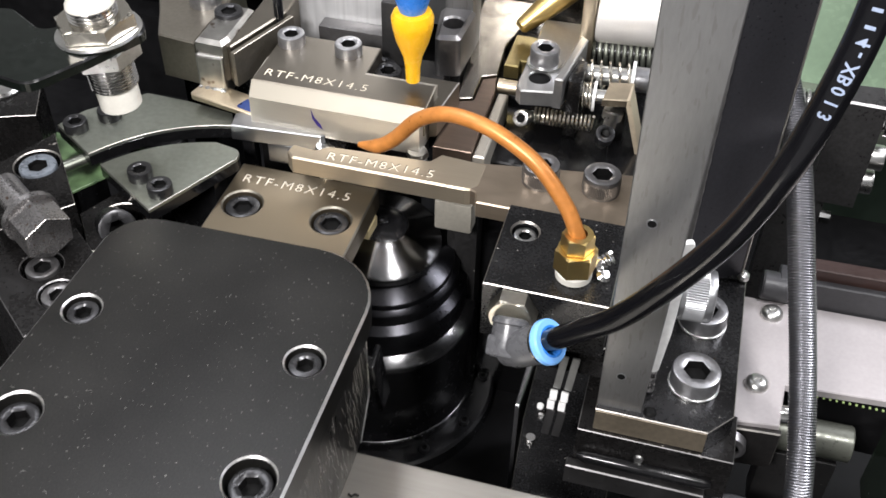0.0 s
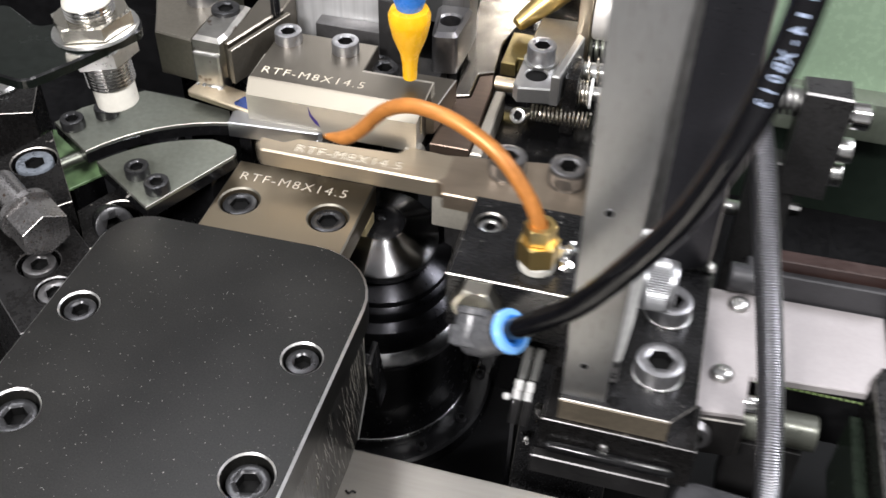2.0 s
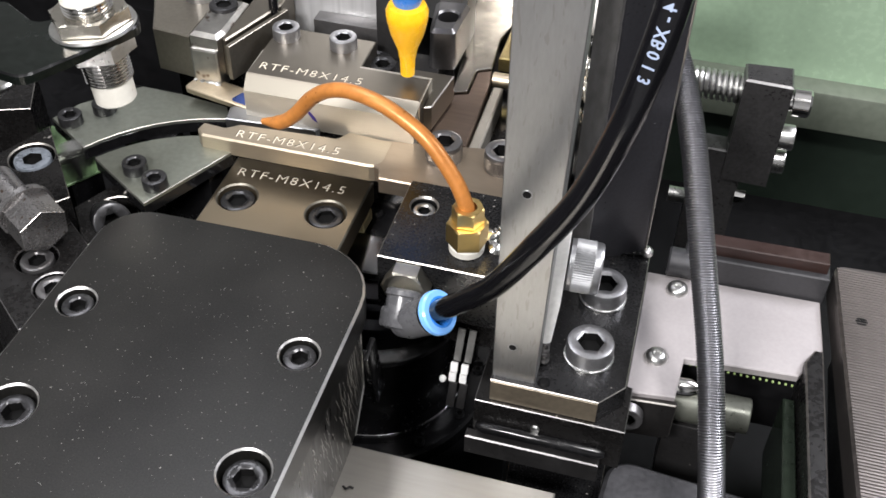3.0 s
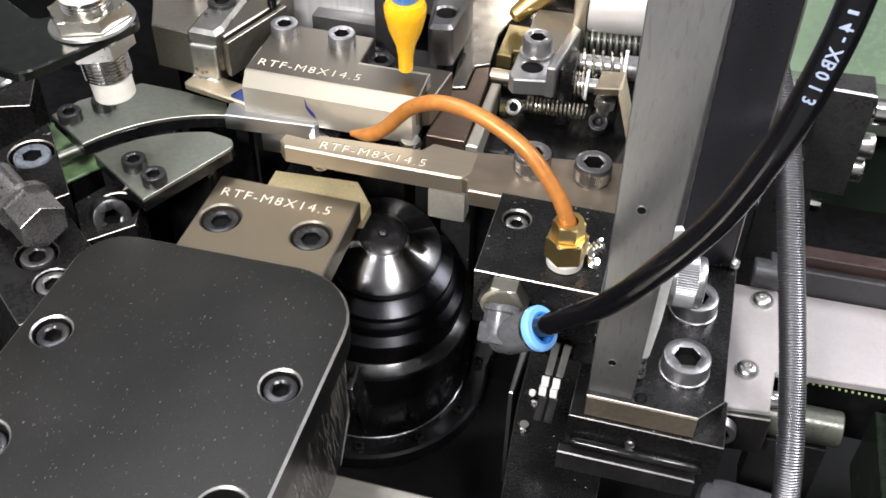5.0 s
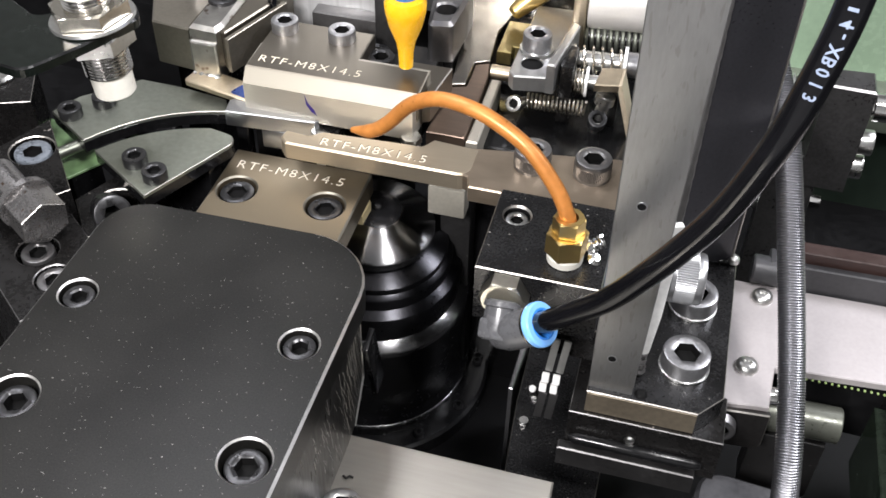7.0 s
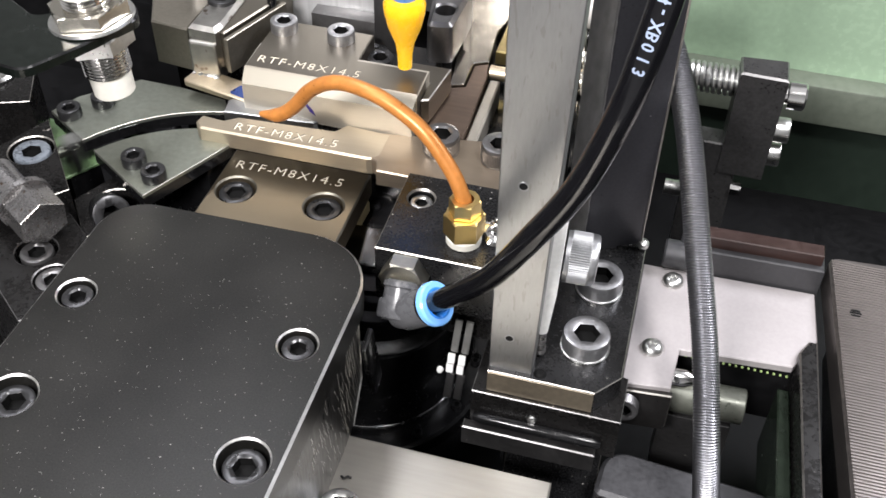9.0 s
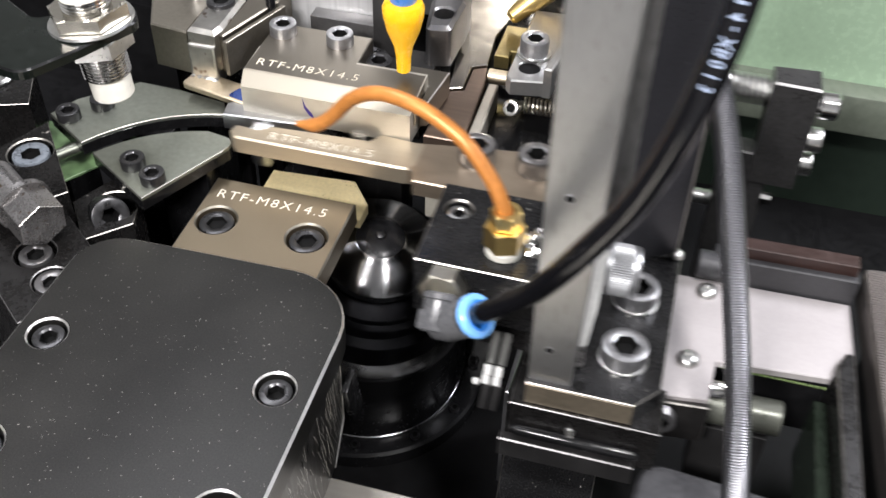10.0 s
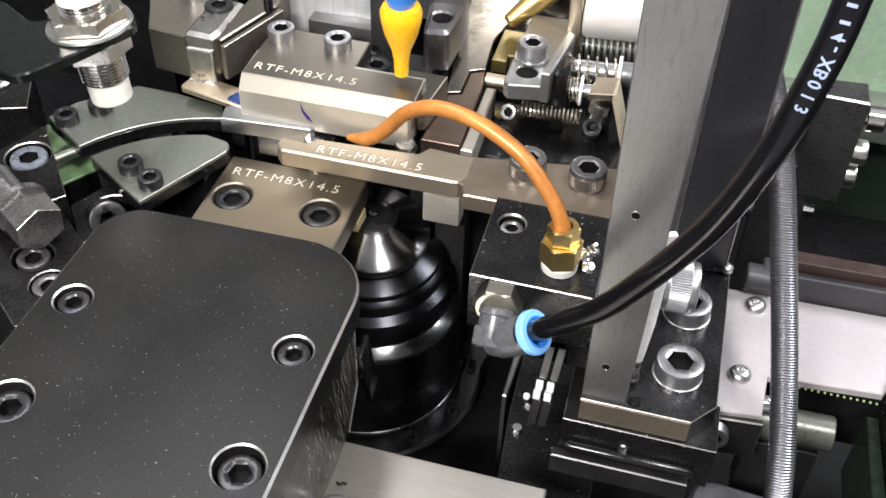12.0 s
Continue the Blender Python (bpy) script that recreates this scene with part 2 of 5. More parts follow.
def bm_socket_head(r, h, socket, knurl=0.0):
    """Socket head of a cap screw, its foot at z = 0."""
    seg = 132 if knurl else 36
    c = r * 0.09
    rings = [circle(r, 0, seg)]
    if knurl:
        rings += [circle(r, h * 0.12, seg), circle(r, h * 0.16, seg, 0, knurl), circle(r, h * 0.72, seg, 0, knurl), circle(r, h * 0.76, seg)]
    rings += [circle(r, h - c * 1.4, seg), circle(r - c * 0.4, h - c * 0.4, seg), circle(r - c * 1.6, h, seg), circle(socket * 1.12, h, seg),
              circle(socket, h - 0.35, seg, 6), circle(socket, h - h * 0.55, seg, 6)]
    bm = bm_rings(rings)
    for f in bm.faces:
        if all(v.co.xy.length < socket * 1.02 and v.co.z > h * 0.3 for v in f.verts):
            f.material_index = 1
    return bm


def smooth_path(points, steps=8):
    """Catmull-Rom through the points."""
    p = [Vector(q) for q in points]
    p = [p[0] * 2 - p[1]] + p + [p[-1] * 2 - p[-2]]
    out = []
    for i in range(1, len(p) - 2):
        for k in range(steps):
            t = k / steps
            out.append(0.5 * ((2 * p[i]) + (p[i + 1] - p[i - 1]) * t + (2 * p[i - 1] - 5 * p[i] + 4 * p[i + 1] - p[i + 2]) * t * t
                              + (3 * p[i] - p[i - 1] - 3 * p[i + 1] + p[i + 2]) * t ** 3))
    out.append(p[-2])
    return out


def even(path, step):
    """The same path in steps of equal length."""
    out, left = [path[0]], step
    for a, b in zip(path, path[1:]):
        d = (b - a).length
        s = left
        while s < d:
            out.append(a.lerp(b, s / d))
            s += step
        left = s - d
    return out


def frames_along(path):
    """Point, normal and binormal along a path, without twist."""
    t0 = (path[1] - path[0]).normalized()
    nrm = t0.orthogonal().normalized()
    out = []
    for i, q in enumerate(path):
        t = (path[min(i + 1, len(path) - 1)] - path[max(i - 1, 0)]).normalized()
        nrm = (nrm - t * nrm.dot(t)).normalized()
        out.append((q, nrm, t.cross(nrm)))
    return out


def bm_tube(path, radius, seg=16):
    """radius: a number, or a function of the step along the path."""
    rings = []
    for i, (q, u, v) in enumerate(frames_along(path)):
        r = radius(i) if callable(radius) else radius
        rings.append([q + u * (r * math.cos(k * math.tau / seg)) + v * (r * math.sin(k * math.tau / seg)) for k in range(seg)])
    return bm_rings(rings)


def bm_spring(a, b, radius, wire, turns, seg=8, steps=18):
    a, b = Vector(a), Vector(b)
    d = (b - a)
    u = d.normalized().orthogonal().normalized()
    v = d.normalized().cross(u)
    n = int(turns * steps)
    path = [a + d * (i / n) + u * (radius * math.cos(i * math.tau / steps)) + v * (radius * math.sin(i * math.tau / steps)) for i in range(n + 1)]
    return bm_tube(path, wire, seg)


def moved(bm, m):
    bmesh.ops.transform(bm, matrix=m, verts=bm.verts)
    return bm


def at(x, y, z, rx=0, ry=0, rz=0):
    """A pose in millimetres and degrees."""
    return pose(x, y, z, rx, ry, rz)


def joined(*bms):
    out = bmesh.new()
    for b in bms:
        me = bpy.data.meshes.new("tmp")
        b.to_mesh(me)
        out.from_mesh(me)
        bpy.data.meshes.remove(me)
        b.free()
    return out


ORIGIN = {}
STAND = [Matrix.Identity(4)]      # where the group that is being built stands


def scaled_from_camera(k):
    """Scales the group built next by k about the camera's place, so that it keeps its look in the view."""
    # front holds the camera's starting place in millimetres
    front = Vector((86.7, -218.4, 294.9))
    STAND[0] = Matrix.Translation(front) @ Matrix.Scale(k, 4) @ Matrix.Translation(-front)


def thing(name, base, label, category, group="", kind=""):
    """An Empty at a thing's base (millimetres)."""
    ob = new(name)
    ob.empty_display_size = 0.005
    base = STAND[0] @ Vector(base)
    ob.location = base * MM
    ORIGIN[ob.name] = base
    return tagged(ob, label, category, group, kind)


def part(name, bm, mat, parent=None, label="", smooth=True, kind="", edge=None):
    """Links a bmesh, made in millimetres in the world, as one mesh under a thing or under a part."""
    o = ORIGIN[parent.name] if parent else Vector((0, 0, 0))
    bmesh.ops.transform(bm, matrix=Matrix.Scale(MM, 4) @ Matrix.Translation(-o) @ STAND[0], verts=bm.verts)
    bmesh.ops.recalc_face_normals(bm, faces=bm.faces)
    me = bpy.data.meshes.new(name)
    bm.to_mesh(me)
    bm.free()
    me.materials.append(mat)
    me.materials.append(edge or (EDGE if mat in WORN_EDGES else mat))
    if smooth:
        me.shade_smooth()
        me.set_sharp_from_angle(angle=radians(32))
    ob = new(name, me)
    if parent:
        ob.parent = parent
        ORIGIN[ob.name] = o
    return tagged(ob, label, "", "", kind)


def cap_screw(parent, x, y, z, r=5.0, h=6.0, mat=None, knurl=0.0, m=None, turn=10):
    """A socket cap screw with its head's foot at (x, y, z), upright or along the pose m."""
    b = bm_socket_head(r, h, r * 0.56, knurl)
    place = m if m else at(x, y, z, 0, 0, turn)
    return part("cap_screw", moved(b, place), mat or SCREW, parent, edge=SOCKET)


def text_mesh(body, size, m, extrude=0.03, offset=0.0, spacing=1.0):
    cu = bpy.data.curves.new("text", "FONT")
    cu.body, cu.size, cu.extrude, cu.offset, cu.resolution_u, cu.space_character = body, size, extrude, offset, 2, spacing
    ob = bpy.data.objects.new("text", cu)
    scene.collection.objects.link(ob)
    bpy.context.view_layer.update()
    me = bpy.data.meshes.new_from_object(ob.evaluated_get(bpy.context.evaluated_depsgraph_get()))
    bpy.data.objects.remove(ob)
    bm = bmesh.new()
    bm.from_mesh(me)
    bpy.data.meshes.remove(me)
    return moved(bm, m)


def rounded(points, radii, steps=5):
    """An outline with its corners rounded (one radius per corner)."""
    n = len(points)
    out = []
    for i in range(n):
        a, b, c = Vector(points[i - 1]), Vector(points[i]), Vector(points[(i + 1) % n])
        r = radii[i] if hasattr(radii, "__len__") else radii
        if r <= 0:
            out.append(tuple(b))
            continue
        d1, d2 = (a - b).normalized(), (c - b).normalized()
        half = d1.angle(d2) / 2
        t = r / math.tan(half)
        mid = b + (d1 + d2).normalized() * (r / math.sin(half))
        p, q = b + d1 * t, b + d2 * t
        a0 = math.atan2(p.y - mid.y, p.x - mid.x)
        a1 = math.atan2(q.y - mid.y, q.x - mid.x)
        da = (a1 - a0 + math.pi) % math.tau - math.pi
        out += [(mid.x + r * math.cos(a0 + da * k / steps), mid.y + r * math.sin(a0 + da * k / steps)) for k in range(steps + 1)]
    return out


CARRIAGE = []     # everything that rides on the cross slide
SLIDE = []        # everything that rides on the rolling slide

# ---- the bed, the rear sheets, and an added unseen box that shapes light and reflections ----
def setting(name, bm, mat, label):
    return tagged(part(name, bm, mat), label, name.split("_")[0], "", "structure")


setting("floor", bm_box(-700, 700, -700, 610, -40, 0, 0), BED, "machine bed in the near-black of the gaps between the parts")
setting("floor_front", bm_box(-300, 500, -690, -200, 0, 50, 2), FRONT_GREY, "unseen dark grey slab in front, added for reflections")
setting("wall_north_dark", bm_box(-700, 15, 160, 170, 62, 135, 0), DARK_WALL, "dark grey sheet added behind the feed, where the background is black")
setting("wall_north", bm_box(15, 700, 160, 170, 62, 135, 0), GREEN, "glossy green painted sheet metal behind the slides")
setting("wall_north_ledge", bm_box(15, 700, 150, 170, 44, 62, 1.0), GREEN_PALE, "grey-green ledge at the foot of the green sheet")
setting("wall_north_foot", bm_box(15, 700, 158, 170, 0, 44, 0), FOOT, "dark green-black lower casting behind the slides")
setting("wall_north_skirt", bm_box(-700, 15, 158, 170, 0, 44, 0), BED, "near-black lower wall behind the sensor")
setting("wall_north_shelf", bm_box(-700, 700, 170.2, 600, 120, 135, 0), DARK_WALL, "unseen dark slab added behind the sheet")
setting("wall_north_top", bm_box(-150, 700, 600, 610, 0, 700, 0), DARK_WALL, "unseen dark wall added at the back, toned for reflections")
setting("wall_north_side", bm_box(-700, -150, 600, 610, 0, 700, 0), ROOM, "unseen pale wall added at the back, toned for reflections")
setting("wall_west", bm_box(-710, -700, -700, 610, 0, 700, 0), ROOM, "unseen pale wall added at the left")
setting("wall_east", bm_box(700, 710, -700, 610, 0, 700, 0), DARK_WALL, "unseen dark wall added at the right")
setting("wall_south", bm_box(-700, 700, -710, -700, 0, 700, 0), ROOM, "unseen grey wall added behind the camera")
setting("ceiling", bm_box(-710, 710, -710, 610, 700, 710, 0), CEILING, "unseen white ceiling added for reflections")


# ---- the rolling slide: black cover plate, die holder ----
def rolling_slide():
    s = thing("rolling_slide", (-9, -90, 75.6), "black steel slide with a rounded cover plate and six cap screws", "slide")
    rings = [[(26.4, -170, z), (26.4, e - 8, z), (26.0, e, z), (-42, e + 0.5, z), (-45, -170, z)] for z, e in ((75.6, -66), (86.5, -58), (107.5, -58))]
    part("body", bm_rings(rings), SCRATCHED, s, "scratched black steel slide body", False)
    rng = random.Random(11)
    marks = []
    for i in range(150):
        near = rng.random() ** 2.2
        y, z, n = -59.5 - 34 * near, rng.uniform(80, 104), rng.uniform(0.5, 7.0) * (1 - 0.7 * near)
        if y - n * 0.3 > -66 + (z - n - 75.6) * 0.73:
            continue
        marks.append(moved(bm_box(-0.02, 0.03, -0.025, 0.025, -n, n, 0), at(26.42, y, z, rng.uniform(4, 22), 0, 0)))
    part("scratches", joined(*marks), BRIGHT_EDGE, s, "fine bright scratches", False, "stuff")
    part("tongue", bm_plate([(-14, -57.5), (-14, -9), (-34, -9), (-34, -57.5)], 86, 92.4, 0.4), BLACK_WORN, s, "", False)
    outline = rounded([(26.6, -175), (26.6, -39.5), (-45.6, -40.8), (-46.8, -100), (-47, -175)], [0, 18, 12, 30, 0], 8)
    holes = [(-38.3, -75.4, 4.55, 5.6), (17.9, -76.2, 4.55, 5.6), (-36.3, -106.8, 5.6, 7.2), (18.5, -109.0, 5.6, 7.2)]
    cover = part("cover_plate", bm_plate(outline, 107.5, 116, 0.6, holes, 0.4), DUSTY, s, "matt black cover plate with dust and scratches", True, "", BRIGHT_EDGE)
    lint = []
    rng = random.Random(5)
    for i in range(85):
        x, y, a, n = 24 - 66 * rng.random() ** 0.8, -45 - 105 * rng.random() ** 0.8, rng.uniform(0, math.tau), rng.choice((0.05, 0.07, 0.1, 0.12, 0.2, 0.5))
        if any((x - h[0]) ** 2 + (y - h[1]) ** 2 < 40 for h in holes):
            continue
        c, s2 = math.cos(a) * n, math.sin(a) * n
        lint.append(bm_tube(smooth_path([(x - c, y - s2, 116.05), (x + rng.uniform(-0.2, 0.2), y + rng.uniform(-0.2, 0.2), 116.12), (x + c, y + s2, 116.05)], 3), rng.choice((0.015, 0.02, 0.03, 0.045)), 5))
    part("lint", joined(*lint), LINT, cover, "pale specks of lint", True, "stuff")
    for x, y, r, d in holes:
        cap_screw(cover, x, y, 116 - d, r * 0.84, d - (1.0 if r < 5 else 2.0), SCREW_BLACK, 0, None, random.uniform(0, 60))
    part("guide_fin", moved(bm_box(-0.8, 0.8, -3.4, 3.4, -13, 12.5, 0.4), at(27.9, -55.0, 89, 14, 0, 0)), BLACK_GLOSS, s, "thin black guide strip")
    part("worn_corner", bm_tube([Vector((26.2, -58.4, 107)), Vector((26.2, -58.4, 98)), Vector((26.2, -58.4, 86.6)), Vector((26.25, -66.2, 75.9))], lambda i: (0.12, 0.2, 0.34, 0.2)[i], 8), BRIGHT_EDGE, s, "worn bright corner")
    # the lower die holder
    die = part("die_holder", bm_plate([(8.6, -48), (8.6, 5.0), (-34, 5.0), (-34, -48)], 92.6, 100, 0.45,
                                      [(-26.7, -12.6, 5.75, 4.0), (0.1, -12.5, 5.75, 4.0)], 0.45), DIE, s, "brushed bronze-coloured die holder", True, "", STEEL)
    for x, y in ((-26.7, -12.6), (0.1, -12.5)):
        part("cap_screw", moved(bm_socket_head(5.0, 3.2, 2.9), at(x, y, 96.0, 0, 0, 20)), SCREW_BLACK, die, edge=SOCKET)
    part("mark_shade", text_mesh("RTF-M8X14.5", 5.0, at(-31.40, -3.04, 100.008, 0, 0, 0.4), 0.01, 0.005, 1.2), CUT_SHADE, die, "dark offset copy of the mark, painted as the cut's shade")
    part("engraving", text_mesh("RTF-M8X14.5", 5.0, at(-31.2, -3.3, 100.02, 0, 0, 0.4), 0.02, -0.035, 1.2), MARK, die, "engraved size mark")
    SLIDE.append(s)
    return s


rolling_slide()


# ---- what stands still under and round the dies ----
def gold_die():
    d = thing("lower_die", (-8, 2, 0), "bright gold-coloured lower die on a dark steel arm", "die")
    part("die_plate", bm_plate([(8.7, -5.5), (9.0, 1.5), (2.0, 10.8), (-24, 9.0), (-24, -5.5)], 88.7, 92.2, 0.3), GOLD, d)
    part("arm", bm_box(-23, -12, -3, 30, 80, 88.7, 0.5), BLACK_GLOSS, d)
    part("post", bm_box(-27, -16, 30, 38, 0, 88.7, 0.5), BLACK_GLOSS, d)


ROCK_FOOT = Vector((2.2, 13.5, 9.0))     # the pin on which the post rocks
ROCK_REST = pose(0, 0, 0, 5.2, 5.3, 0)      # how it leans while the slide stands forward


def rocking_post():
    """A stepped turned post that rocks to and fro with the rolling slide; heights count from its pivot."""
    s = thing("rocking_post", ROCK_FOOT, "oily black stepped rocking post with a turned bright cone", "post")
    m = Matrix.Translation(ROCK_FOOT)
    part("dome", moved(bm_lathe([(7.8, 75.4), (7.4, 76.4), (6.4, 77.0), (4.0, 77.6), (1.7, 77.8), (1.5, 78.5), (0.9, 78.9), (0, 79.0)], 64), m), OILY, s, "flat oily black dome with a small centre pip")
    part("cone", moved(bm_lathe([(7.0, 66), (7.5, 76.5), (8.0, 76.4), (8.6, 75.9), (10.0, 75.3), (13.4, 73.9), (17.5, 71.9), (18.1, 71.3), (18.2, 70.6), (18.2, 68.8), (17.6, 68.4)], 96), m), CHROME_DULL, s, "turned bright steel cone")
    prof = [(16, 68.4), (17.3, 68.2), (17.5, 66.9), (20.0, 66.3), (22.6, 65.1), (22.9, 64.5), (22.9, 63.0), (24.3, 62.1), (24.6, 61.5), (24.7, 57.6), (25.4, 57.2), (27.4, 56.0), (27.8, 55.2), (28.0, 46.2)]
    part("sleeve", moved(bm_lathe(prof, 96), m), OILY_TURNED, s, "stepped oily black sleeve")
    part("ring", moved(bm_lathe([(27.4, 46.5), (28.0, 46.3), (31.0, 44.2), (31.5, 43.3), (31.5, 42.2), (30.9, 41.8)], 96), m), RING_STEEL, s, "polished dark ring")
    part("housing", moved(bm_lathe([(30.6, 42.4), (31.3, 41.6), (31.6, 18), (32.2, 11.0), (33.4, 8.0), (34.6, 6.6), (35.0, 5.6), (35.2, 1.6), (34.4, 0.8), (31, 0.4)], 96), m), OILY, s, "oily black housing")
    # Highlight line along the flange, made as a bright ring
    part("rim", moved(bm_lathe([(34.55, 6.62), (34.9, 6.5), (35.12, 6.0), (35.06, 5.4)], 96), m), RING_STEEL, s, "thin bright rim standing in for the flange's highlight line")
    b = thing("post_base", (ROCK_FOOT.x, ROCK_FOOT.y, 0), "oily black round base with small screws under the rocking post", "base")
    m = Matrix.Translation((ROCK_FOOT.x, ROCK_FOOT.y, 0))
    part("collar", moved(bm_lathe([(0, 0), (42.5, 0), (42.8, 1.0), (42.6, 5.6), (41.6, 6.4), (30, 6.6), (0, 6.6)], 96), m), OILY, b)
    for a in (-78, -47, -20, 12):
        x, y = 38.6 * math.cos(radians(a)), 38.6 * math.sin(radians(a))
        cap_screw(b, ROCK_FOOT.x + x, ROCK_FOOT.y + y, 6.4, 1.7, 1.4, SCREW_BLACK)
    ROCKING.append(s)


ROCKING = []      # what rocks with the rolling slide
OILY = material("oily_black_turned_steel", (0.011, 0.011, 0.012), 0.0, 0.24, 0.4, 400, 60, 0.03, rough_vary=0.06, specular=0.55)
RING_STEEL = material("blackened_turned_steel", (0.36, 0.36, 0.365), 1.0, 0.24, 0.1, 700, 60, 0.0)
OILY_TURNED = material("oily_turned_black_steel", (0.05, 0.05, 0.055), 1.0, 0.30, 0.1, 900, 60, 0.0)
CHROME_DULL = material("turned_steel", (0.35, 0.35, 0.355), 1.0, 0.22, 0.03, 900, 60, 0.0, rough_vary=0.01)


# turned rings catch the light in a fan
for turned in (CHROME_DULL, RING_STEEL, OILY_TURNED):
    nodes = turned.node_tree.nodes
    ring_way = nodes.new("ShaderNodeTangent")
    ring_way.direction_type, ring_way.axis = "RADIAL", "Z"
    turned.node_tree.links.new(ring_way.outputs[0], nodes["Principled BSDF"].inputs["Tangent"])
    nodes["Principled BSDF"].inputs["Anisotropic"].default_value = 0.85
    nodes["Principled BSDF"].inputs["Anisotropic Rotation"].default_value = 0.25


def bed_plate():
    p = thing("bed_plate", (30, -110, 0), "ground steel slide base plate with a bolt and a dark chip", "plate")
    part("top", bm_plate([(79, -190), (79, -68.8), (-60, -68.8), (-60, -190)], 66, 75.4, 0.4), BEIGE, p)
    part("support", bm_box(-55, 74, -185, -74, 0, 66, 0.5), BLACK, p)
    part("chip", moved(bm_tube(smooth_path([(0, 0, 0.3), (1.0, -0.6, 0.5), (1.6, 0.2, 0.4), (2.6, 0.1, 0.3)], 4), 0.3, 6), at(28.2, -81.5, 75.4)), BLACK, p)
    cap_screw(p, 31.5, -92, 75.4, 5, 4.5, ZINC)
    SLIDE.append(p)


gold_die()
rocking_post()
bed_plate()


# Cream of lit steel faces put in the colour
DIE_FRONT = material("lit_steel_face", (0.46, 0.43, 0.37), 0.7, 0.45, 0.08, 4000, 60, 0.05, stretch=(0.05, 1, 1))


def upper_die():
    d = thing("upper_die", (-6, 24, 0), "ground steel upper die holder with an engraved size mark", "die")
    L = [(-31.2, 11.7), (20.7, 11.7), (20.7, 23.5), (-0.4, 23.5), (-0.4, 38), (-31.2, 38)]
    bm = bm_plate(L, 116.5, 126, 0.3)
    holder = part("holder", bm, DIE_UP, d)
    # the sloping bright front and upright face below it, toned for the light on each
    prism = [(11.75, 126.0), (8.6, 121.8), (8.6, 112.0), (24, 112.0), (24, 126.0)]
    rings = [[(x, y, z - (0.3 if y < 12 and z > 125 else 0)) for y, z in prism] for x in (-31.2, 20.9)]
    b = bm_rings(rings)
    for v in b.verts:
        if v.co.y < 10 and v.co.x > 0:
            v.co.x -= 1.0
    for f in b.faces:
        f.normal_update()
        f.material_index = 0 if abs(f.normal.y) > 0.3 and abs(f.normal.z) > 0.3 else 1
    part("front_face", b, STEEL, d, "bright ground front face", False, "", DIE_FRONT)
    part("end_block", bm_plate([(20.9, 15.0), (23.0, 16.0), (25.2, 33), (12, 33), (12, 24), (20.9, 24)], 114, 122.0, 0.3), DIE_UP, d, "", False, "", EDGE)
    for x, y in ((-27.1, 33.0), (-8.9, 32.6)):
        cap_screw(holder, x, y, 126, 4.1, 3.6, SCREW)
    cap_screw(d, 2.8, 33.5, 117.5, 4.2, 4.5, SCREW_BLACK)
    part("mark_shade", text_mesh("RTF-M8X14.5", 4.7, at(-29.20, 15.06, 126.008, 0, 0, 0.4), 0.01, 0.005, 1.2), CUT_SHADE, holder, "dark offset copy of the mark, painted as the cut's shade")
    part("engraving", text_mesh("RTF-M8X14.5", 4.7, at(-29.0, 14.8, 126.02, 0, 0, 0.4), 0.02, -0.035, 1.2), MARK, holder, "engraved size mark")
    ob = part("ink_mark", bm_plate([(-12.3, 5.0), (-12.0, 1.6), (-10.6, -0.6), (-8.9, -1.8), (-9.6, 0.0), (-11.4, 2.2)], 0, 0.05, 0.01), BLUE_INK, d, "blue marker stroke")
    me = ob.data
    o = ORIGIN[d.name] * MM
    for v in me.vertices:
        w = v.co + o
        v.co = Vector((w.x, 0.00858 - w.z, 0.1165 + w.y)) - o
    part("beam", bm_box(-28, 18, 26, 50, 100, 116.5, 0.5), BLACK, d)
    return d


upper_die()


STEEL_DARK2 = material("blue_grey_steel", (0.34, 0.35, 0.365), 1.0, 0.36, 0.05, 1500, 40, 0.02)


def guide_finger():
    g = thing("guide_finger", (-23, 9, 0), "bright steel guide finger in front of the upper die", "guide")
    part("finger", bm_plate([(-36.5, 5.2), (-9.3, 7.2), (-8.4, 8.4), (-31.6, 10.5), (-31.8, 15.5), (-37.4, 11.0)], 108.2, 113.2, 0.25), STEEL_DARK2, g, "", False)
    part("foot", bm_box(-26, -14, 6.2, 9, 101.5, 108.2, 0.4), STEEL_DARK2, g)
    part("post", bm_box(-36.4, -32.4, 10.5, 14.0, 0, 108.2, 0.3), BLACK_GLOSS, g)
    part("stop", moved(bm_hex(3.4, 0, 4.0), at(-5, 10.5, 106.5, 0, 0, 15)), BLACK_WORN, g)


guide_finger()


def feed_plate(name, outline, screws, label):
    f = thing(name, (outline[0][0], outline[0][1], 0), label, "plate", "feed plates")
    cx = sum(p[0] for p in outline) / len(outline)
    cy = sum(p[1] for p in outline) / len(outline)
    plate = part("plate", bm_plate(outline, 107.9, 109, 0.16), STEEL_DARK, f, "oiled steel plate with a bright rim", True, "", EDGE)
    # Lower body of the same plate in black, so its side face is dark
    part("carrier", bm_plate(outline, 104.5, 107.9, 0.05), BLACK_GLOSS, f, "lower body of the feed plate, black for its dark side face", False)
    part("post", bm_box(cx - 8, cx + 8, cy - 4, cy + 4, 0, 104.5, 0.5), BLACK_GLOSS, f)
    for x, y in screws:
        cap_screw(plate, x, y, 109, 3.5, 3.2, SCREW_BLACK, 0, None, random.uniform(0, 60))


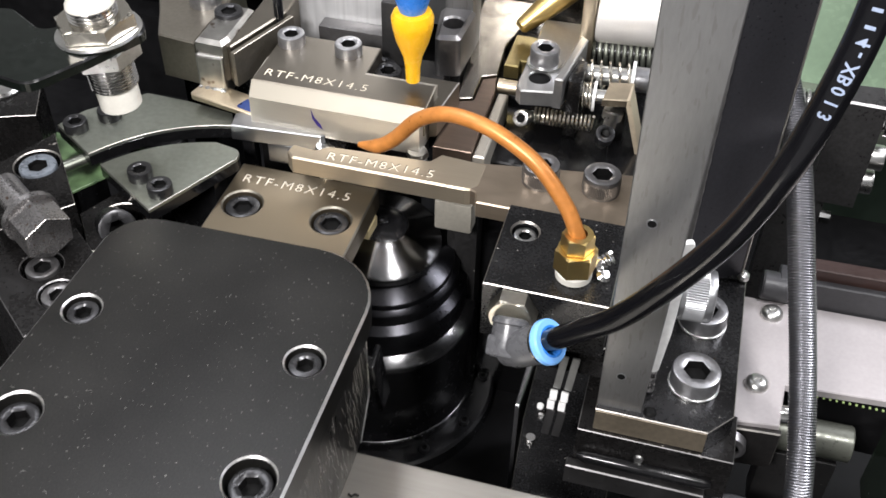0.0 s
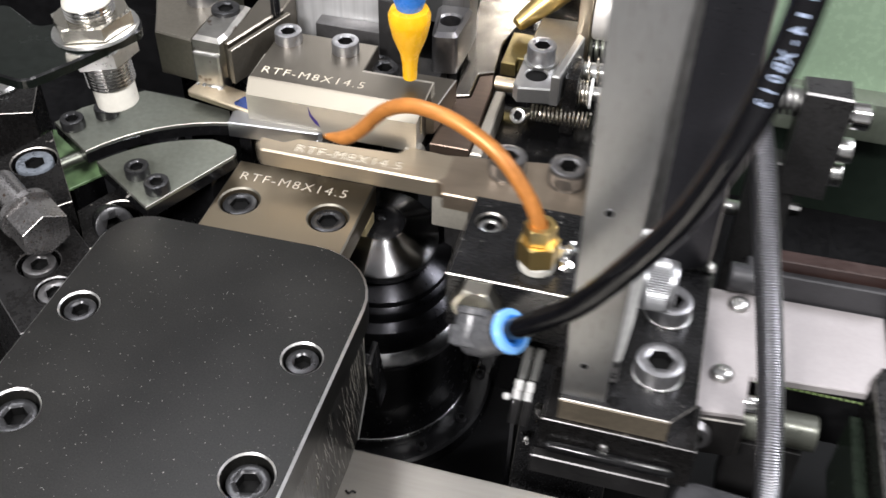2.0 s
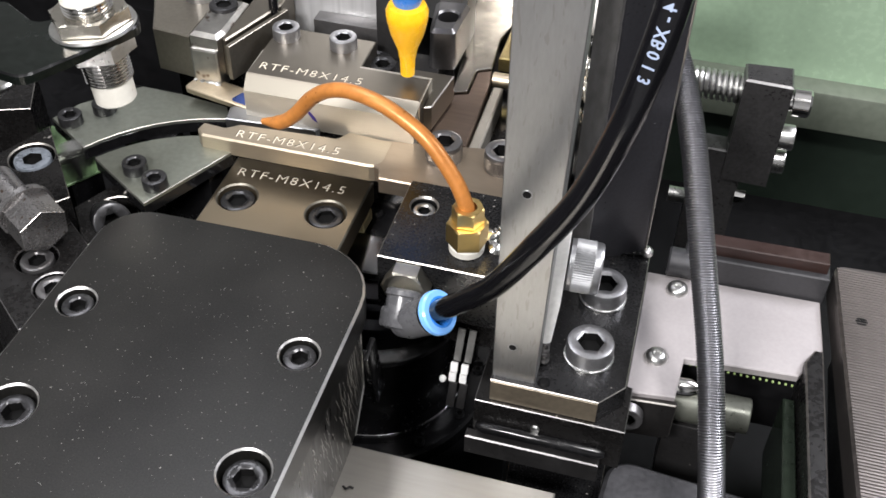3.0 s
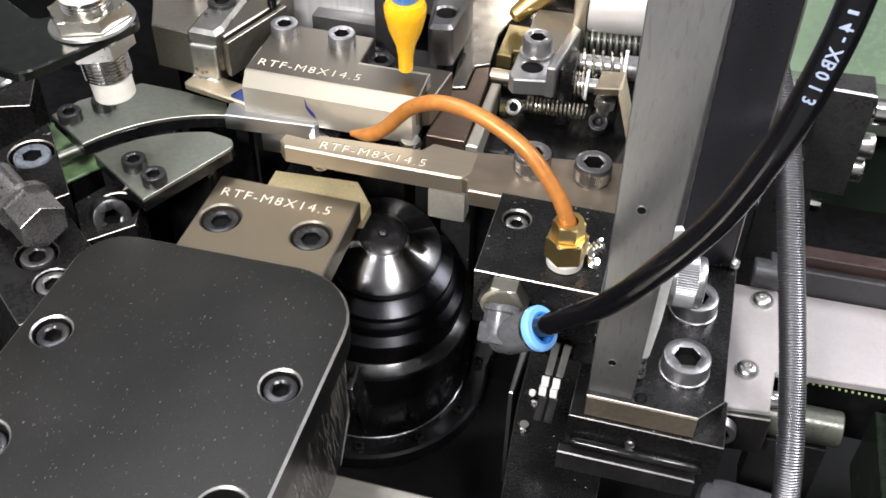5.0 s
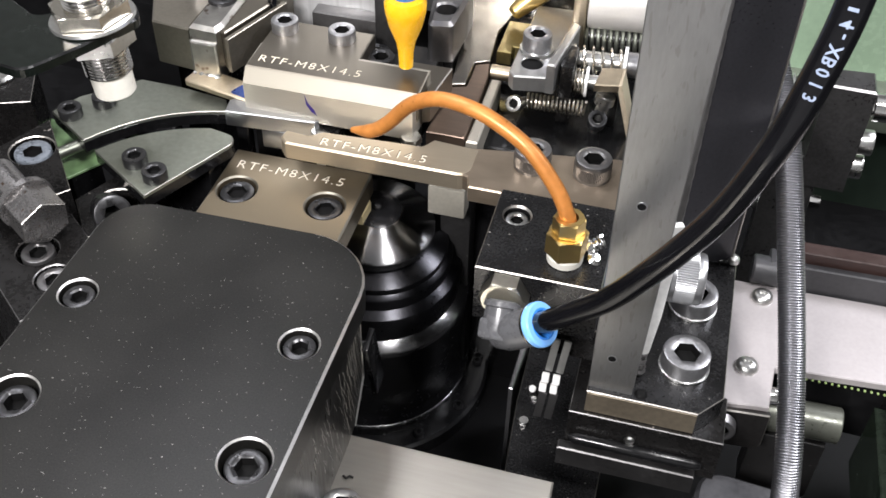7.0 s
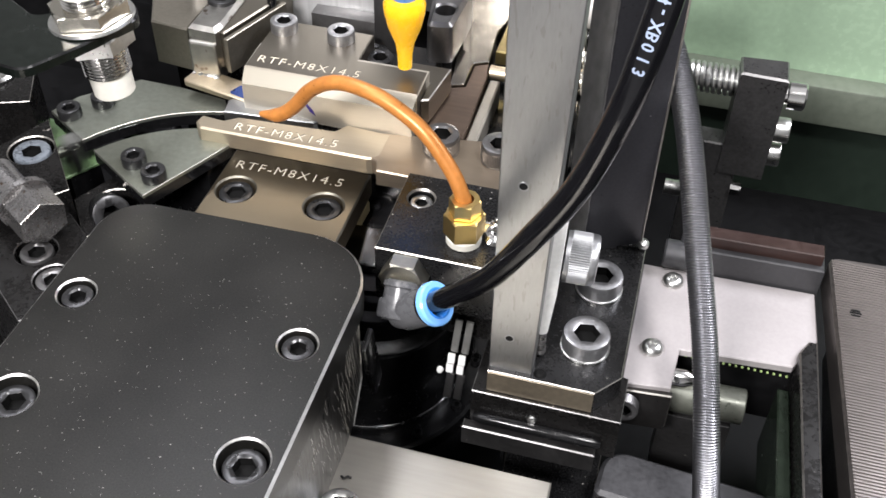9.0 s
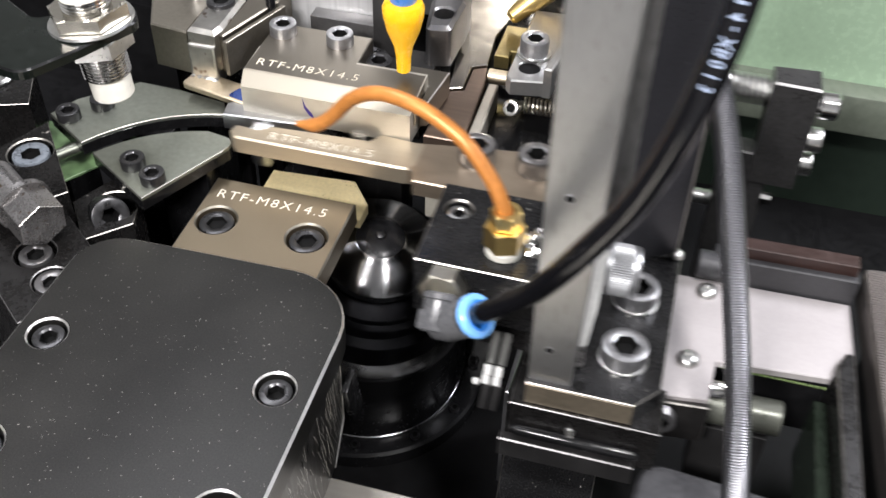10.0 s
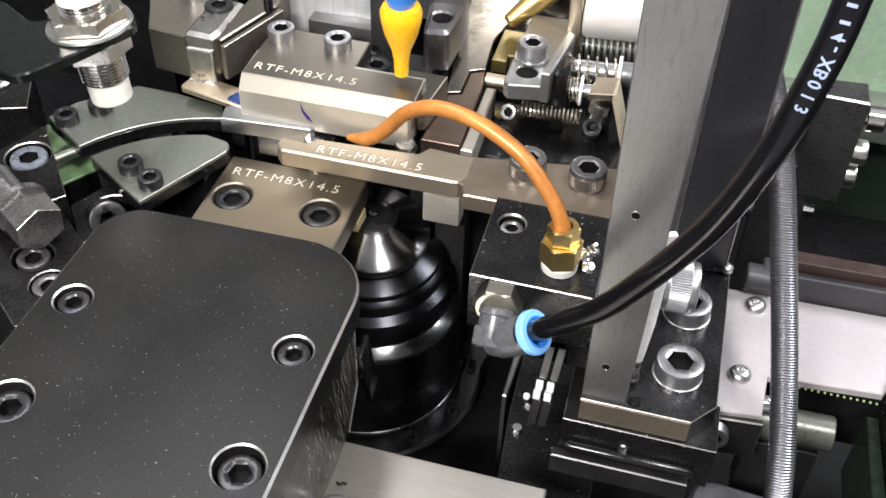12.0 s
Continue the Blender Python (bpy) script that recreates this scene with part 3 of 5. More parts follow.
def arc(x0, y0, x1, y1, sag, n=8):
    """Points on a shallow arc from one end to the other."""
    a, b = Vector((x0, y0)), Vector((x1, y1))
    side = Vector((-(b - a).y, (b - a).x)).normalized()
    return [tuple(a.lerp(b, i / n) + side * (sag * 4 * (i / n) * (1 - i / n))) for i in range(n + 1)]


feed_plate("feed_plate", arc(-72.6, -14.2, -37.9, 10.4, 4.6) + [(-41.3, 16.0), (-56.8, 18.2), (-70.5, 18.6), (-84.4, 4.9), (-88.5, -4.1)],
           [(-81.9, -4.4), (-75.4, 3.8)], "grey oiled steel feed plate with a curved edge")
feed_plate("feed_plate", [(-44.6, -31.8)] + rounded([(-37.1, -16.6), (-29.3, -0.6), (-39.0, 1.3)], [0, 3.6, 0], 6)
           + arc(-40, 1.4, -67.2, -17.5, -3.2)[0:], [(-53.2, -19.5), (-44.9, -24.0)], "grey oiled steel feed plate with a pointed tip")


def feed_track():
    t = thing("feed_track", (-80, -20, 0), "green painted chute floor with a bright feed rod", "track")
    part("floor_plate", bm_plate([(-77.5, -19.6), (-71.0, -9.6), (-84, 2), (-100, 6), (-100, -10)], 97.2, 98, 0.2), GREEN_FLOOR, t, "", False)
    part("support", bm_plate([(-77.0, -18.4), (-72.0, -9.8), (-84, 1), (-99, 5), (-99, -9)], 0, 97.2, 0.1), BLACK_GLOSS, t, "", False)
    part("rod", bm_tube([Vector((-90, -27, 104)), Vector((-80.5, -16.5, 104)), Vector((-75.6, -9.8, 104))], 1.8, 18), STEEL_DARK, t)


feed_track()


def left_blocks():
    b = thing("chute_block", (-90, -25, 0), "worn black steel chute block with a large bright cap screw", "block")
    m = at(-80.5, -25.4, 0, 0, 0, -38)
    part("block", bm_plate([(-84.3, -11.4), (-97, -40), (-76, -53), (-62.5, -38)], 0, 112, 0.16, [(-81.4, -25.6, 6.3, 3.4)], 0.35), BLACK_WORN, b, "", False)
    cap_screw(b, -81.4, -25.6, 108.6, 5.2, 3.2, BLUISH)
    part("upper_block", bm_plate([(-130, -26), (-98.5, -14.6), (-89.3, -11.0), (-97, 5), (-130, 5)], 0, 117, 0.16), BLACK_WORN, b, "", False)
    part("washer", moved(bm_lathe([(2.5, 0), (7, 0), (7.2, 0.6), (6.4, 1.4), (3, 1.6), (2.6, 0.4)], 32), at(-107.4, -1.6, 117)), ZINC, b)
    c = thing("clamp_block", (-58, -48, 0), "worn black clamp block with a rusty hexagon bolt", "block")
    m = at(-58, -46, 0, 0, 0, -38)
    part("block", moved(bm_plate([(-30, -24), (22, -24), (22, 2), (-30, 2)], 0, 104, 0.18, [(0.2, -11.0, 5.6, 3.6), (12.5, -11.5, 5.0, 3.6)], 0.3), m), BLACK_WORN, c, "", False, "", GUNMETAL)
    for q in (m @ Vector((0.2, -11.0, 100.6)), m @ Vector((12.5, -11.5, 100.6))):
        cap_screw(c, q.x, q.y, q.z, 4.4, 3.2, GUNMETAL)
    hexm = at(-60.8, -53.0, 113.0, 97.7, 0, 58.8) @ at(0, 0, 0, 0, 0, 28.2)
    hexagon = bm_rings([circle(7.05, -8.7, 36, 6), circle(7.05, -0.14, 36, 6), circle(6.95, 0, 36, 6)])
    for f in hexagon.faces:
        if -0.13 < f.calc_center_median().z < -0.03:
            f.material_index = 1
    part("hexagon_bolt", moved(hexagon, hexm), RUST_BOLT, c, "rusty hexagon bolt head", False, "", EDGE)
    part("bolt_flange", moved(bm_lathe([(4, -24), (4, -10.5), (7.6, -10.5), (7.6, -8.7), (5, -8.6)], 36), hexm), RUST_BOLT, c)
    r = thing("pivot_block", (-49, -44, 0), "dark steel block with a bright pivot screw", "block")
    part("block", bm_plate([(-66.4, -32.5), (-56, -46), (-46, -36), (-49.3, -25.5), (-60.2, -19.7)], 0, 103, 0.18, [(-54.5, -31.0, 6.4, 7)], 0.3), BLACK_WORN, r, "", False)
    part("pivot", moved(bm_socket_head(5.3, 10, 2.5), at(-58.6, -30.4, 98.8, 58, 0, 47)), SCREW_BLACK, r, "bright pivot screw", True, "", SOCKET)
    return b


RUST_BOLT = material("rusty_bolt_steel", (0.27, 0.262, 0.258), 0.9, 0.28, 0.40, 1500, 120, 0.2, spots=(0.12, 0.08, 0.06), spot_amount=0.66)
left_blocks()


GLOSS_PLATE = material("satin_black_sheet", (0.0045, 0.0065, 0.0052), 0.1, 0.20, 0.12, 300, 20, 0.0, spots=(0.3, 0.3, 0.28), spot_amount=0.76)
ZINC_WARM = material("warm_zinc_nut", (0.58, 0.55, 0.48), 1.0, 0.24, 0.1, 700, 40, 0.02)


def sensor():
    s = thing("proximity_sensor", (-58, -9, 109), "bright threaded proximity sensor with a white plastic tip", "sensor")
    m = at(-63.0, -6.4, 121, 0, -4.6, 0) @ at(0, 0, -121)
    part("tip", moved(bm_lathe([(0, 122.6), (5.2, 122.6), (5.8, 123.2), (5.9, 130.5)], 36), m), WHITE, s, "white plastic tip")
    thread = []
    z = 129.8
    while z < 154:
        thread += [(6.1, z), (6.65, z + 0.35), (6.65, z + 0.55), (6.1, z + 0.9)]
        z += 1.0
    part("barrel", moved(bm_lathe(thread, 40), m), CHROME, s, "threaded chrome barrel")
    part("lower_nut", moved(bm_hex(9.8, 138.2, 142.9), m @ at(0, 0, 0, 0, 0, 20)), ZINC, s, "", False)
    part("washer", moved(bm_lathe([(7.2, 146.0), (11.4, 146.0), (11.7, 146.4), (11.4, 147.1), (7.2, 147.2)], 48), m), ZINC, s)
    part("upper_nut", moved(bm_hex(10.9, 147.2, 151.4), m @ at(0, 0, 0, 0, 0, 14)), ZINC_WARM, s, "bright hexagon nut", False)
    part("collar", moved(bm_lathe([(6.3, 154), (6.6, 154.6), (6.4, 155.6), (5.0, 158), (4.5, 161), (4.4, 175), (0, 175)], 36), m), WHITE, s, "white cable collar")
    b = thing("sensor_bracket", (-95, 0, 0), "black sheet bracket with rounded corners", "bracket")
    plate = rounded([(-70.0, -34.0), (-61.5, -19.6), (-53.4, -2.6), (-58, 5), (-70, -1), (-80.7, -9.5), (-94, -1.8), (-128, -10), (-128, -24)], [5, 20, 4, 4, 6, 4, 2, 0, 0], 5)
    part("plate", bm_plate(plate, 143.1, 145.9, 0.5), GLOSS_PLATE, b, "", False, "", BLACK_GLOSS)
    part("post", bm_box(-127, -119, -22, -12, 0, 143.1, 0.5), BLACK, b)


sensor()


# ---- behind the upper die: clamp, nozzle, rails, spring finger ----
def clamp():
    c = thing("spring_clamp", (-45, 25, 0), "steel clamp arm with a welded spring finger", "clamp")
    part("arm", bm_plate([(-52.5, 20.5), (-43.6, 20.0), (-42.6, 24), (-42.8, 42), (-53.0, 42)], 117, 130.5, 1.2), CLAMP_STEEL, c, "", False)
    part("leg", bm_box(-52.6, -43.6, 19.0, 26, 112, 126, 0.8), CLAMP_STEEL, c, "worn steel leg", False)
    cap_screw(c, -48.5, 36.5, 129.6, 4.4, 2.2, SCREW_BLACK)
    part("finger", moved(bm_plate(rounded([(-12, -4), (11, -3.5), (12, 1.5), (4, 4), (-11, 4)], 1.2, 3), 0, 1.8, 0.3), at(-41.5, 16.5, 112.6, 4, 3, -10)), GOLDISH, c, "blued spring steel finger")
    part("temper_patch", moved(bm_plate(rounded([(3.5, -2.6), (10.6, -2.8), (11.2, 1.0), (5.0, 2.2)], 0.9, 3), 1.78, 1.84, 0.02), at(-41.5, 16.5, 112.6, 4, 3, -10)), TEMPER, c, "blue temper colour near the tip")
    part("weld", bm_tube([Vector((-52.2 + 0.32 * i, 18.7 + 0.15 * math.sin(i * 1.9), 114.3 + 0.2 * math.sin(i * 1.1))) for i in range(27)], lambda i: 0.75 + 0.3 * math.sin(i * 1.4) * math.sin(i * 0.6), 10), ZINC, c, "bright lumpy weld")
    b = thing("clamp_block", (-60, 34, 0), "bronze-coloured steel clamp block with a cap screw", "block")
    part("block", bm_plate([(-66.5, 24.0), (-54, 22.5), (-54, 60), (-84, 60), (-72, 36)], 113, 127.5, 0.5), UPRIGHT_B, b, "", False)
    part("post", bm_plate([(-64, 30), (-56, 30), (-56, 58), (-78, 58), (-70, 40)], 0, 113, 0.3), BLACK_GLOSS, b, "", False)
    cap_screw(b, -60.5, 45.0, 127.5, 5, 6, SCREW)
    rod = thing("cable", (-34.5, 42, 0), "thin black cable behind the die", "cable")
    part("cable", bm_tube([Vector((-34.5, 42, 0)), Vector((-34.5, 42, 100)), Vector((-34.9, 42.4, 175))], 1.5, 14), HOSE, rod)
    k = thing("side_block", (-38, 34, 0), "ground steel side block", "block")
    part("block", bm_plate([(-43.0, 22.0), (-41.6, 21.5), (-33.4, 45), (-33.4, 55), (-43.0, 55)], 116.5, 129.0, 0.4), DIE_UP, k, "", False)
    part("face_plate", bm_plate([(-41.2, 20.2), (-39.8, 19.7), (-31.0, 44.6), (-32.4, 45.2)], 116.5, 128.0, 0.15), UPRIGHT_B, k, "", False)
    part("post", bm_box(-43, -36, 36, 55, 0, 116.5, 0.3), BLACK, k)


CLAMP_STEEL = material("worn_grey_clamp", (0.40, 0.39, 0.365), 1.0, 0.36, 0.3, 300, 90, 0.15, spots=(0.12, 0.09, 0.07), spot_amount=0.63)
UPRIGHT_B = material("brown_steel", (0.29, 0.265, 0.22), 0.9, 0.36, 0.18, 900, 50, 0.10)
TEMPER = material("blue_tempered_steel", (0.03, 0.06, 0.22), 0.8, 0.30, 0.3, 700, 90, 0.05)
GOLDISH = material("yellowed_steel", (0.54, 0.46, 0.34), 1.0, 0.42, 0.14, 800, 60, 0.10)
clamp()


def back_parts():
    p = thing("backing_plate", (-20, 62, 0), "grey cast aluminium backing plate", "plate")
    part("plate", bm_box(-40, -3.5, 56, 64, 0, 160, 1.0), CAST_ALU, p)
    part("lower_step", bm_box(-25.3, -3.6, 50, 55.8, 0, 122.6, 0.4), GUNMETAL, p, "dark oily lower step")
    q = thing("hinge_post", (0, 45, 0), "black steel post behind the upper die", "post")
    part("post", bm_box(-2.5, 6.5, 44, 58, 0, 138, 0.8), BLACK, q)
    part("cap_pin", moved(bm_lathe([(4.2, 0), (4.6, 0.6), (4.6, 6), (3.6, 7), (0, 7)], 28), at(-1, 47, 112, 60, 0, 0)), SCREW_BLACK, q)
    n = thing("oil_nozzle", (14.8, 20, 124), "orange coolant nozzle on a blue plastic hose joint", "nozzle")
    m = at(14.6, 20.5, 0, 0, 0, 0)
    part("tip", moved(bm_lathe([(1.2, 128.6), (2.0, 128.7), (2.2, 133.5), (2.8, 137), (4.7, 142.0), (5.7, 146.5), (5.9, 149.0), (5.2, 150.6), (3.4, 151.2)], 36), m), ORANGE, n, "glossy orange plastic tip")
    part("joint", moved(bm_lathe([(3.2, 150), (3.8, 151.5), (5.2, 156), (6.2, 160), (6.2, 170), (4, 172), (0, 172)], 36), m), BLUE, n, "blue plastic ball joint")
    w = thing("square_clamp", (18, 50, 0), "black square clamp with a threaded hole", "clamp")
    part("body", bm_plate(rounded([(14.8, 42.3), (22.3, 43.8), (23.2, 61.5), (12.0, 60.5)], 1.8, 4), 116.5, 130.2, 1.2, [(18.2, 51.8, 3.3, 8)], 0.6), GUNMETAL, w)
    part("post", bm_box(13.5, 21, 50, 60, 0, 116.5, 0.4), BLACK, w)
    part("neck", bm_box(13, 22, 61, 72, 108, 136, 0.6), UPRIGHT, w)
    r = thing("rail_bar", (29, 32, 0), "oily brown ground steel rail bar", "rail")
    part("bar", bm_plate([(22.8, 12.5), (34.2, 12.5), (33.6, 44.7), (32.5, 52.2), (28.4, 50.0), (28.5, 38.0), (24.2, 36.2), (23.0, 31)], 100, 113, 0.25), RUST, r, "", False)
    # Brighter strip paints the light on the bar's right chamfer
    part("lit_chamfer", bm_plate([(34.5, 13), (38.0, 13), (37.6, 46), (34.5, 46)], 100, 111.6, 0.5), DIE_FRONT, r, "strip for the rail bar's right chamfer, its light put in the colour", False)
    part("support", bm_box(27, 36.5, 15, 44, 0, 100, 0.3), BLACK, r)
    t = thing("tail_bar", (29, 62, 0), "worn steel tail bar with hammered bright patches", "rail")
    part("bar", bm_plate(rounded([(23.8, 36.7), (28.0, 38.4), (28.0, 50.4), (32.4, 52.8), (31.2, 70), (33.5, 82), (36, 99), (17.5, 99), (18.9, 77), (21.8, 55)], 0.5, 3), 106, 113.6, 0.25), HAMMERED, t, "", False)
    part("support", bm_box(26, 33, 50, 98, 0, 106, 0.3), BLACK, t)
    g = thing("rear_block", (34, 104, 0), "rough silvery steel block behind the tail bar", "block")
    part("block", bm_box(8, 56, 100, 112, 0, 150, 1.0), HAMMERED, g)
    part("ledge", bm_box(34, 56, 84, 99.8, 0, 108, 0.6), BLACK_WORN, g)
    a = thing("air_nozzle", (38, 80, 0), "brass air nozzle with a rounded tip", "nozzle")
    part("tip", bm_tube([Vector(p) for p in ((34.6, 73.5, 118.5), (35.2, 74.0, 119.0), (38.0, 76.2, 121.2), (44.0, 80.5, 126.0), (52.0, 86.0, 132.5), (62, 92, 142))], lambda i: (1.7, 2.5, 3.1, 4.2, 4.6, 4.6)[i], 20), BRASS, a)


CAST_ALU = material("striated_aluminium", (0.56, 0.56, 0.555), 0.5, 0.40, 0.14, 900, 40, 0.1, stretch=(1, 1, 0.03))
HAMMERED = material("hammered_steel", (0.55, 0.52, 0.47), 1.0, 0.20, 0.25, 200, 60, 0.6)
back_parts()


def spring_finger():
    s = thing("spring_finger", (50, 48, 0), "aluminium spring finger with a slotted arm and cap screw", "finger")
    arm = [(41.4, 37.0), (43.2, 34.8), (53.2, 36.6), (54.8, 41.0), (56.0, 77), (42.4, 76.5)]
    part("arm", bm_plate(arm, 116.5, 121.5, 0.4, [(47.2, 43.0, 3.3, 4.8)], 0.3), ALU, s, "", False)
    part("ridge", bm_plate([(52.6, 36), (55.0, 36), (58.5, 60), (56.0, 62)], 116.5, 126.5, 0.4), ALU, s, "", False)
    # Near-black filling paints the depth of the slot
    part("slot_shade", moved(bm_lathe([(3.28, 0), (3.28, 4.0), (0, 4.0)], 24), at(47.2, 43.0, 116.9)), SOCKET, s)
    cap_screw(s, 47.0, 50.6, 122.3, 4.4, 5.2, SCREW)
    part("screw_washer", moved(bm_lathe([(2, 0), (5.2, 0), (5.2, 0.7), (2, 0.7)], 32), at(47.0, 50.6, 121.6)), ZINC, s)
    part("core", bm_box(56, 60, 40, 52, 104, 124, 0.4), BLACK_WORN, s)
    b = thing("spring_mount", (55, 40, 0), "black finger base block with small screws", "block")
    part("block", bm_plate([(35, 22.5), (60, 22.5), (60, 20), (80, 20), (80, 70), (35, 70)], 0, 103.5, 0.5), BLACK_GLOSS, b, "", False)
    part("inner_foot", bm_plate([(34, 57), (42, 57), (42, 75), (34, 75)], 103.5, 110.6, 0.3), BLACK_GLOSS, b, "", False)
    part("inner_block", bm_plate([(33.6, 56.4), (38.2, 56.4), (38.2, 60), (42, 60), (42, 75), (33.6, 75)], 110.6, 115.2, 0.3), BRASS_DARK, b, "brass-coloured inner block with a notch", False)
    cap_screw(b, 0, 0, 0, 2.5, 3.2, ZINC, 0, at(44.4, 36.8, 110.6, 62, 0, -12))
    part("screw_neck", moved(bm_lathe([(1.6, -8), (1.6, 0)], 16), at(44.4, 36.8, 110.6, 62, 0, -12)), ZINC, b)
    cap_screw(b, 0, 0, 0, 2.8, 4.2, SCREW_BLACK, 0, at(69.0, 36.0, 108.9, 35, 0, 12))
    part("screw_neck", moved(bm_lathe([(1.7, -9), (1.7, 0)], 16), at(69.0, 36.0, 108.9, 35, 0, 12)), ZINC, b)
    part("link", bm_tube([Vector((69.4, 36.6, 108.5)), Vector((70.6, 38.0, 117.6))], 1.9, 18), ZINC, b, "bright link pin")
    part("link_collar", bm_tube([Vector((70.3, 37.7, 115.2)), Vector((70.6, 38.0, 117.6))], 3.0, 18), ZINC, b)
    part("cross_shaft", bm_tube([Vector((33.5, 50, 111.5)), Vector((42.5, 50, 111.5))], 2.3, 20), GOLDISH, b, "bright cross shaft")
    k = thing("tension_spring", (55, 42, 103), "bright wire tension spring between two screws", "spring", "bright springs")
    part("coil", bm_spring((47.2, 40.2, 109.8), (64.8, 40.2, 110.0), 2.3, 0.46, 14), SPRING_WIRE, k)
    k = thing("pressure_spring", (60, 46, 103), "stiff bright pressure spring round a pin", "spring", "bright springs")
    part("coil", bm_spring((55.6, 46.3, 115.4), (63.2, 46.7, 115.6), 3.7, 0.42, 7), SPRING_WIRE, k)
    part("washer", moved(bm_lathe([(2, 0), (4.6, 0), (4.6, 0.8), (2, 0.8)], 28), at(63.3, 46.7, 115.6, 0, 90, 3)), BRIGHT_PLATE, k, "bright washer")
    part("pin", bm_tube([Vector((54, 46.3, 115.3)), Vector((69, 47, 115.8))], 2.2, 16), ZINC, k)
    k = thing("pressure_spring", (64, 54, 103), "long bright pressure spring on a screw", "spring", "bright springs")
    part("coil", bm_spring((58.0, 54, 118.2), (73.3, 54.6, 118.6), 4.3, 0.42, 5.5), SPRING_WIRE, k)
    part("pin", bm_tube([Vector((54, 54, 118.1)), Vector((77, 54.8, 118.7))], 2.9, 20), ZINC, k)
    part("washer", moved(bm_lathe([(2, 0), (5.4, 0), (5.4, 1.0), (2, 1.0)], 28), at(73.3, 54.6, 118.6, 0, 90, 3)), BRIGHT_PLATE, k)
    cap_screw(k, 0, 0, 0, 3.8, 5, SCREW, 0, at(74.4, 54.7, 118.7, 0, 90, 3))
    h = thing("finger_lever", (72, 40, 0), "bronze-coloured steel lever plate", "lever")
    part("lever", bm_plate([(66.9, 36.4), (74.0, 37.8), (75.0, 47.5), (67.9, 46)], 119.6, 122, 0.3), GOLDISH, h, "", False)
    part("tail", moved(bm_box(-0.8, 0.8, -4.2, 4.2, 4.5, 24.4, 0.3), at(80.8, 42, 98.5, 0, -16, 0)), LEVER_TAIL, h)
    part("post", bm_box(70, 74, 43, 46.5, 103, 119.6, 0.3), BLACK, h)
    r = thing("guide_roller", (70, 75, 0), "large steel roller, the strong light on it put in its pale colour", "roller")
    part("roller", bm_tube([Vector((59.5, 76, 128)), Vector((60, 76, 128)), Vector((79, 77, 128.5)), Vector((81, 77, 128.5))], lambda i: (9.6, 10, 10, 9.4)[i], 48), ROLLER, r)
    part("thread", bm_spring((57, 72, 116), (84, 73, 116.5), 4.0, 0.7, 14), STEEL_DARK, r)
    part("core", bm_tube([Vector((55, 72, 116)), Vector((86, 73, 116.5))], 4.0, 20), BLACK_WORN, r)
    part("stand", bm_box(60, 80, 70, 82, 0, 120, 0.5), BLACK, r)
    part("side_plate", bm_box(55, 59, 66, 86, 103, 140, 0.5), GOLDISH, r)


SPRING_WIRE = material("bright_spring_wire", (0.74, 0.70, 0.62), 1.0, 0.22, 0.05, 900, 60, 0.0)
LEVER_TAIL = material("yellowish_lever_steel", (0.52, 0.44, 0.32), 0.35, 0.42, 0.1, 800, 60, 0.05)
BRASS_DARK = material("dull_brass", (0.26, 0.21, 0.09), 0.9, 0.36, 0.2, 600, 80, 0.1)
spring_finger()


# ---- the cross slide and all that rides on it ----
SWINGING = []     # the conduit, whose lower end lags behind

GLOSS_DUSTY = material("dusty_gloss_black", (0.010, 0.010, 0.0105), 0.15, 0.28, 0.35, 1500, 60, 0.08, spots=(0.32, 0.31, 0.29), spot_amount=0.715)
WORN_EDGES.append(GLOSS_DUSTY)


def finger_bar():
    f = thing("finger_bar", (30, 3, 105), "bronze-coloured steel finger bar with an engraved size mark", "bar")
    left = rounded([(-16, -1.8), (-13.8, -4.3), (40.2, -4.3), (40.2, 8), (26.5, 9), (24, 5.2), (-5, 3.6), (-8.5, 0.9), (-15.5, 1.6)], [0.6, 0.6, 3.6, 0, 0, 1, 1, 1, 0.8], 4)
    bar = part("left_bar", bm_plate(left, 108.0, 113.5, 0.5), BAR, f, "thicker bar end with a rounded rim", False)
    right = [(39.6, -4.6), (40.8, -8.6), (83.0, -8.6), (83.0, 15.4), (36.0, 8.0), (36.0, -3.0)]
    right_bar = part("right_bar", bm_plate(right, 108.4, 113.42, 0.35), BAR_BROWN, f, "right half of the bar, reflected brown put in its colour, with reddish stains", False)
    for x, y in ((55.6, 5.4), (72.3, 5.8)):
        cap_screw(right_bar, x, y, 113.4, 5.1, 6.0, GUNMETAL, 0.12)
    part("mark_shade", text_mesh("RTF-M8X14.5", 4.7, at(-4.60, -2.14, 113.508, 0, 0, 0.4), 0.01, 0.005, 1.2), CUT_SHADE, bar, "dark offset copy of the mark, painted as the cut's shade")
    part("engraving", text_mesh("RTF-M8X14.5", 4.7, at(-4.4, -2.4, 113.52, 0, 0, 0.4), 0.02, -0.035, 1.2), MARK, bar, "engraved size mark")
    part("riser", bm_box(66, 82, -7.5, 1.5, 105.0, 108.4, 0.3), BAR, f)
    CARRIAGE.append(f)


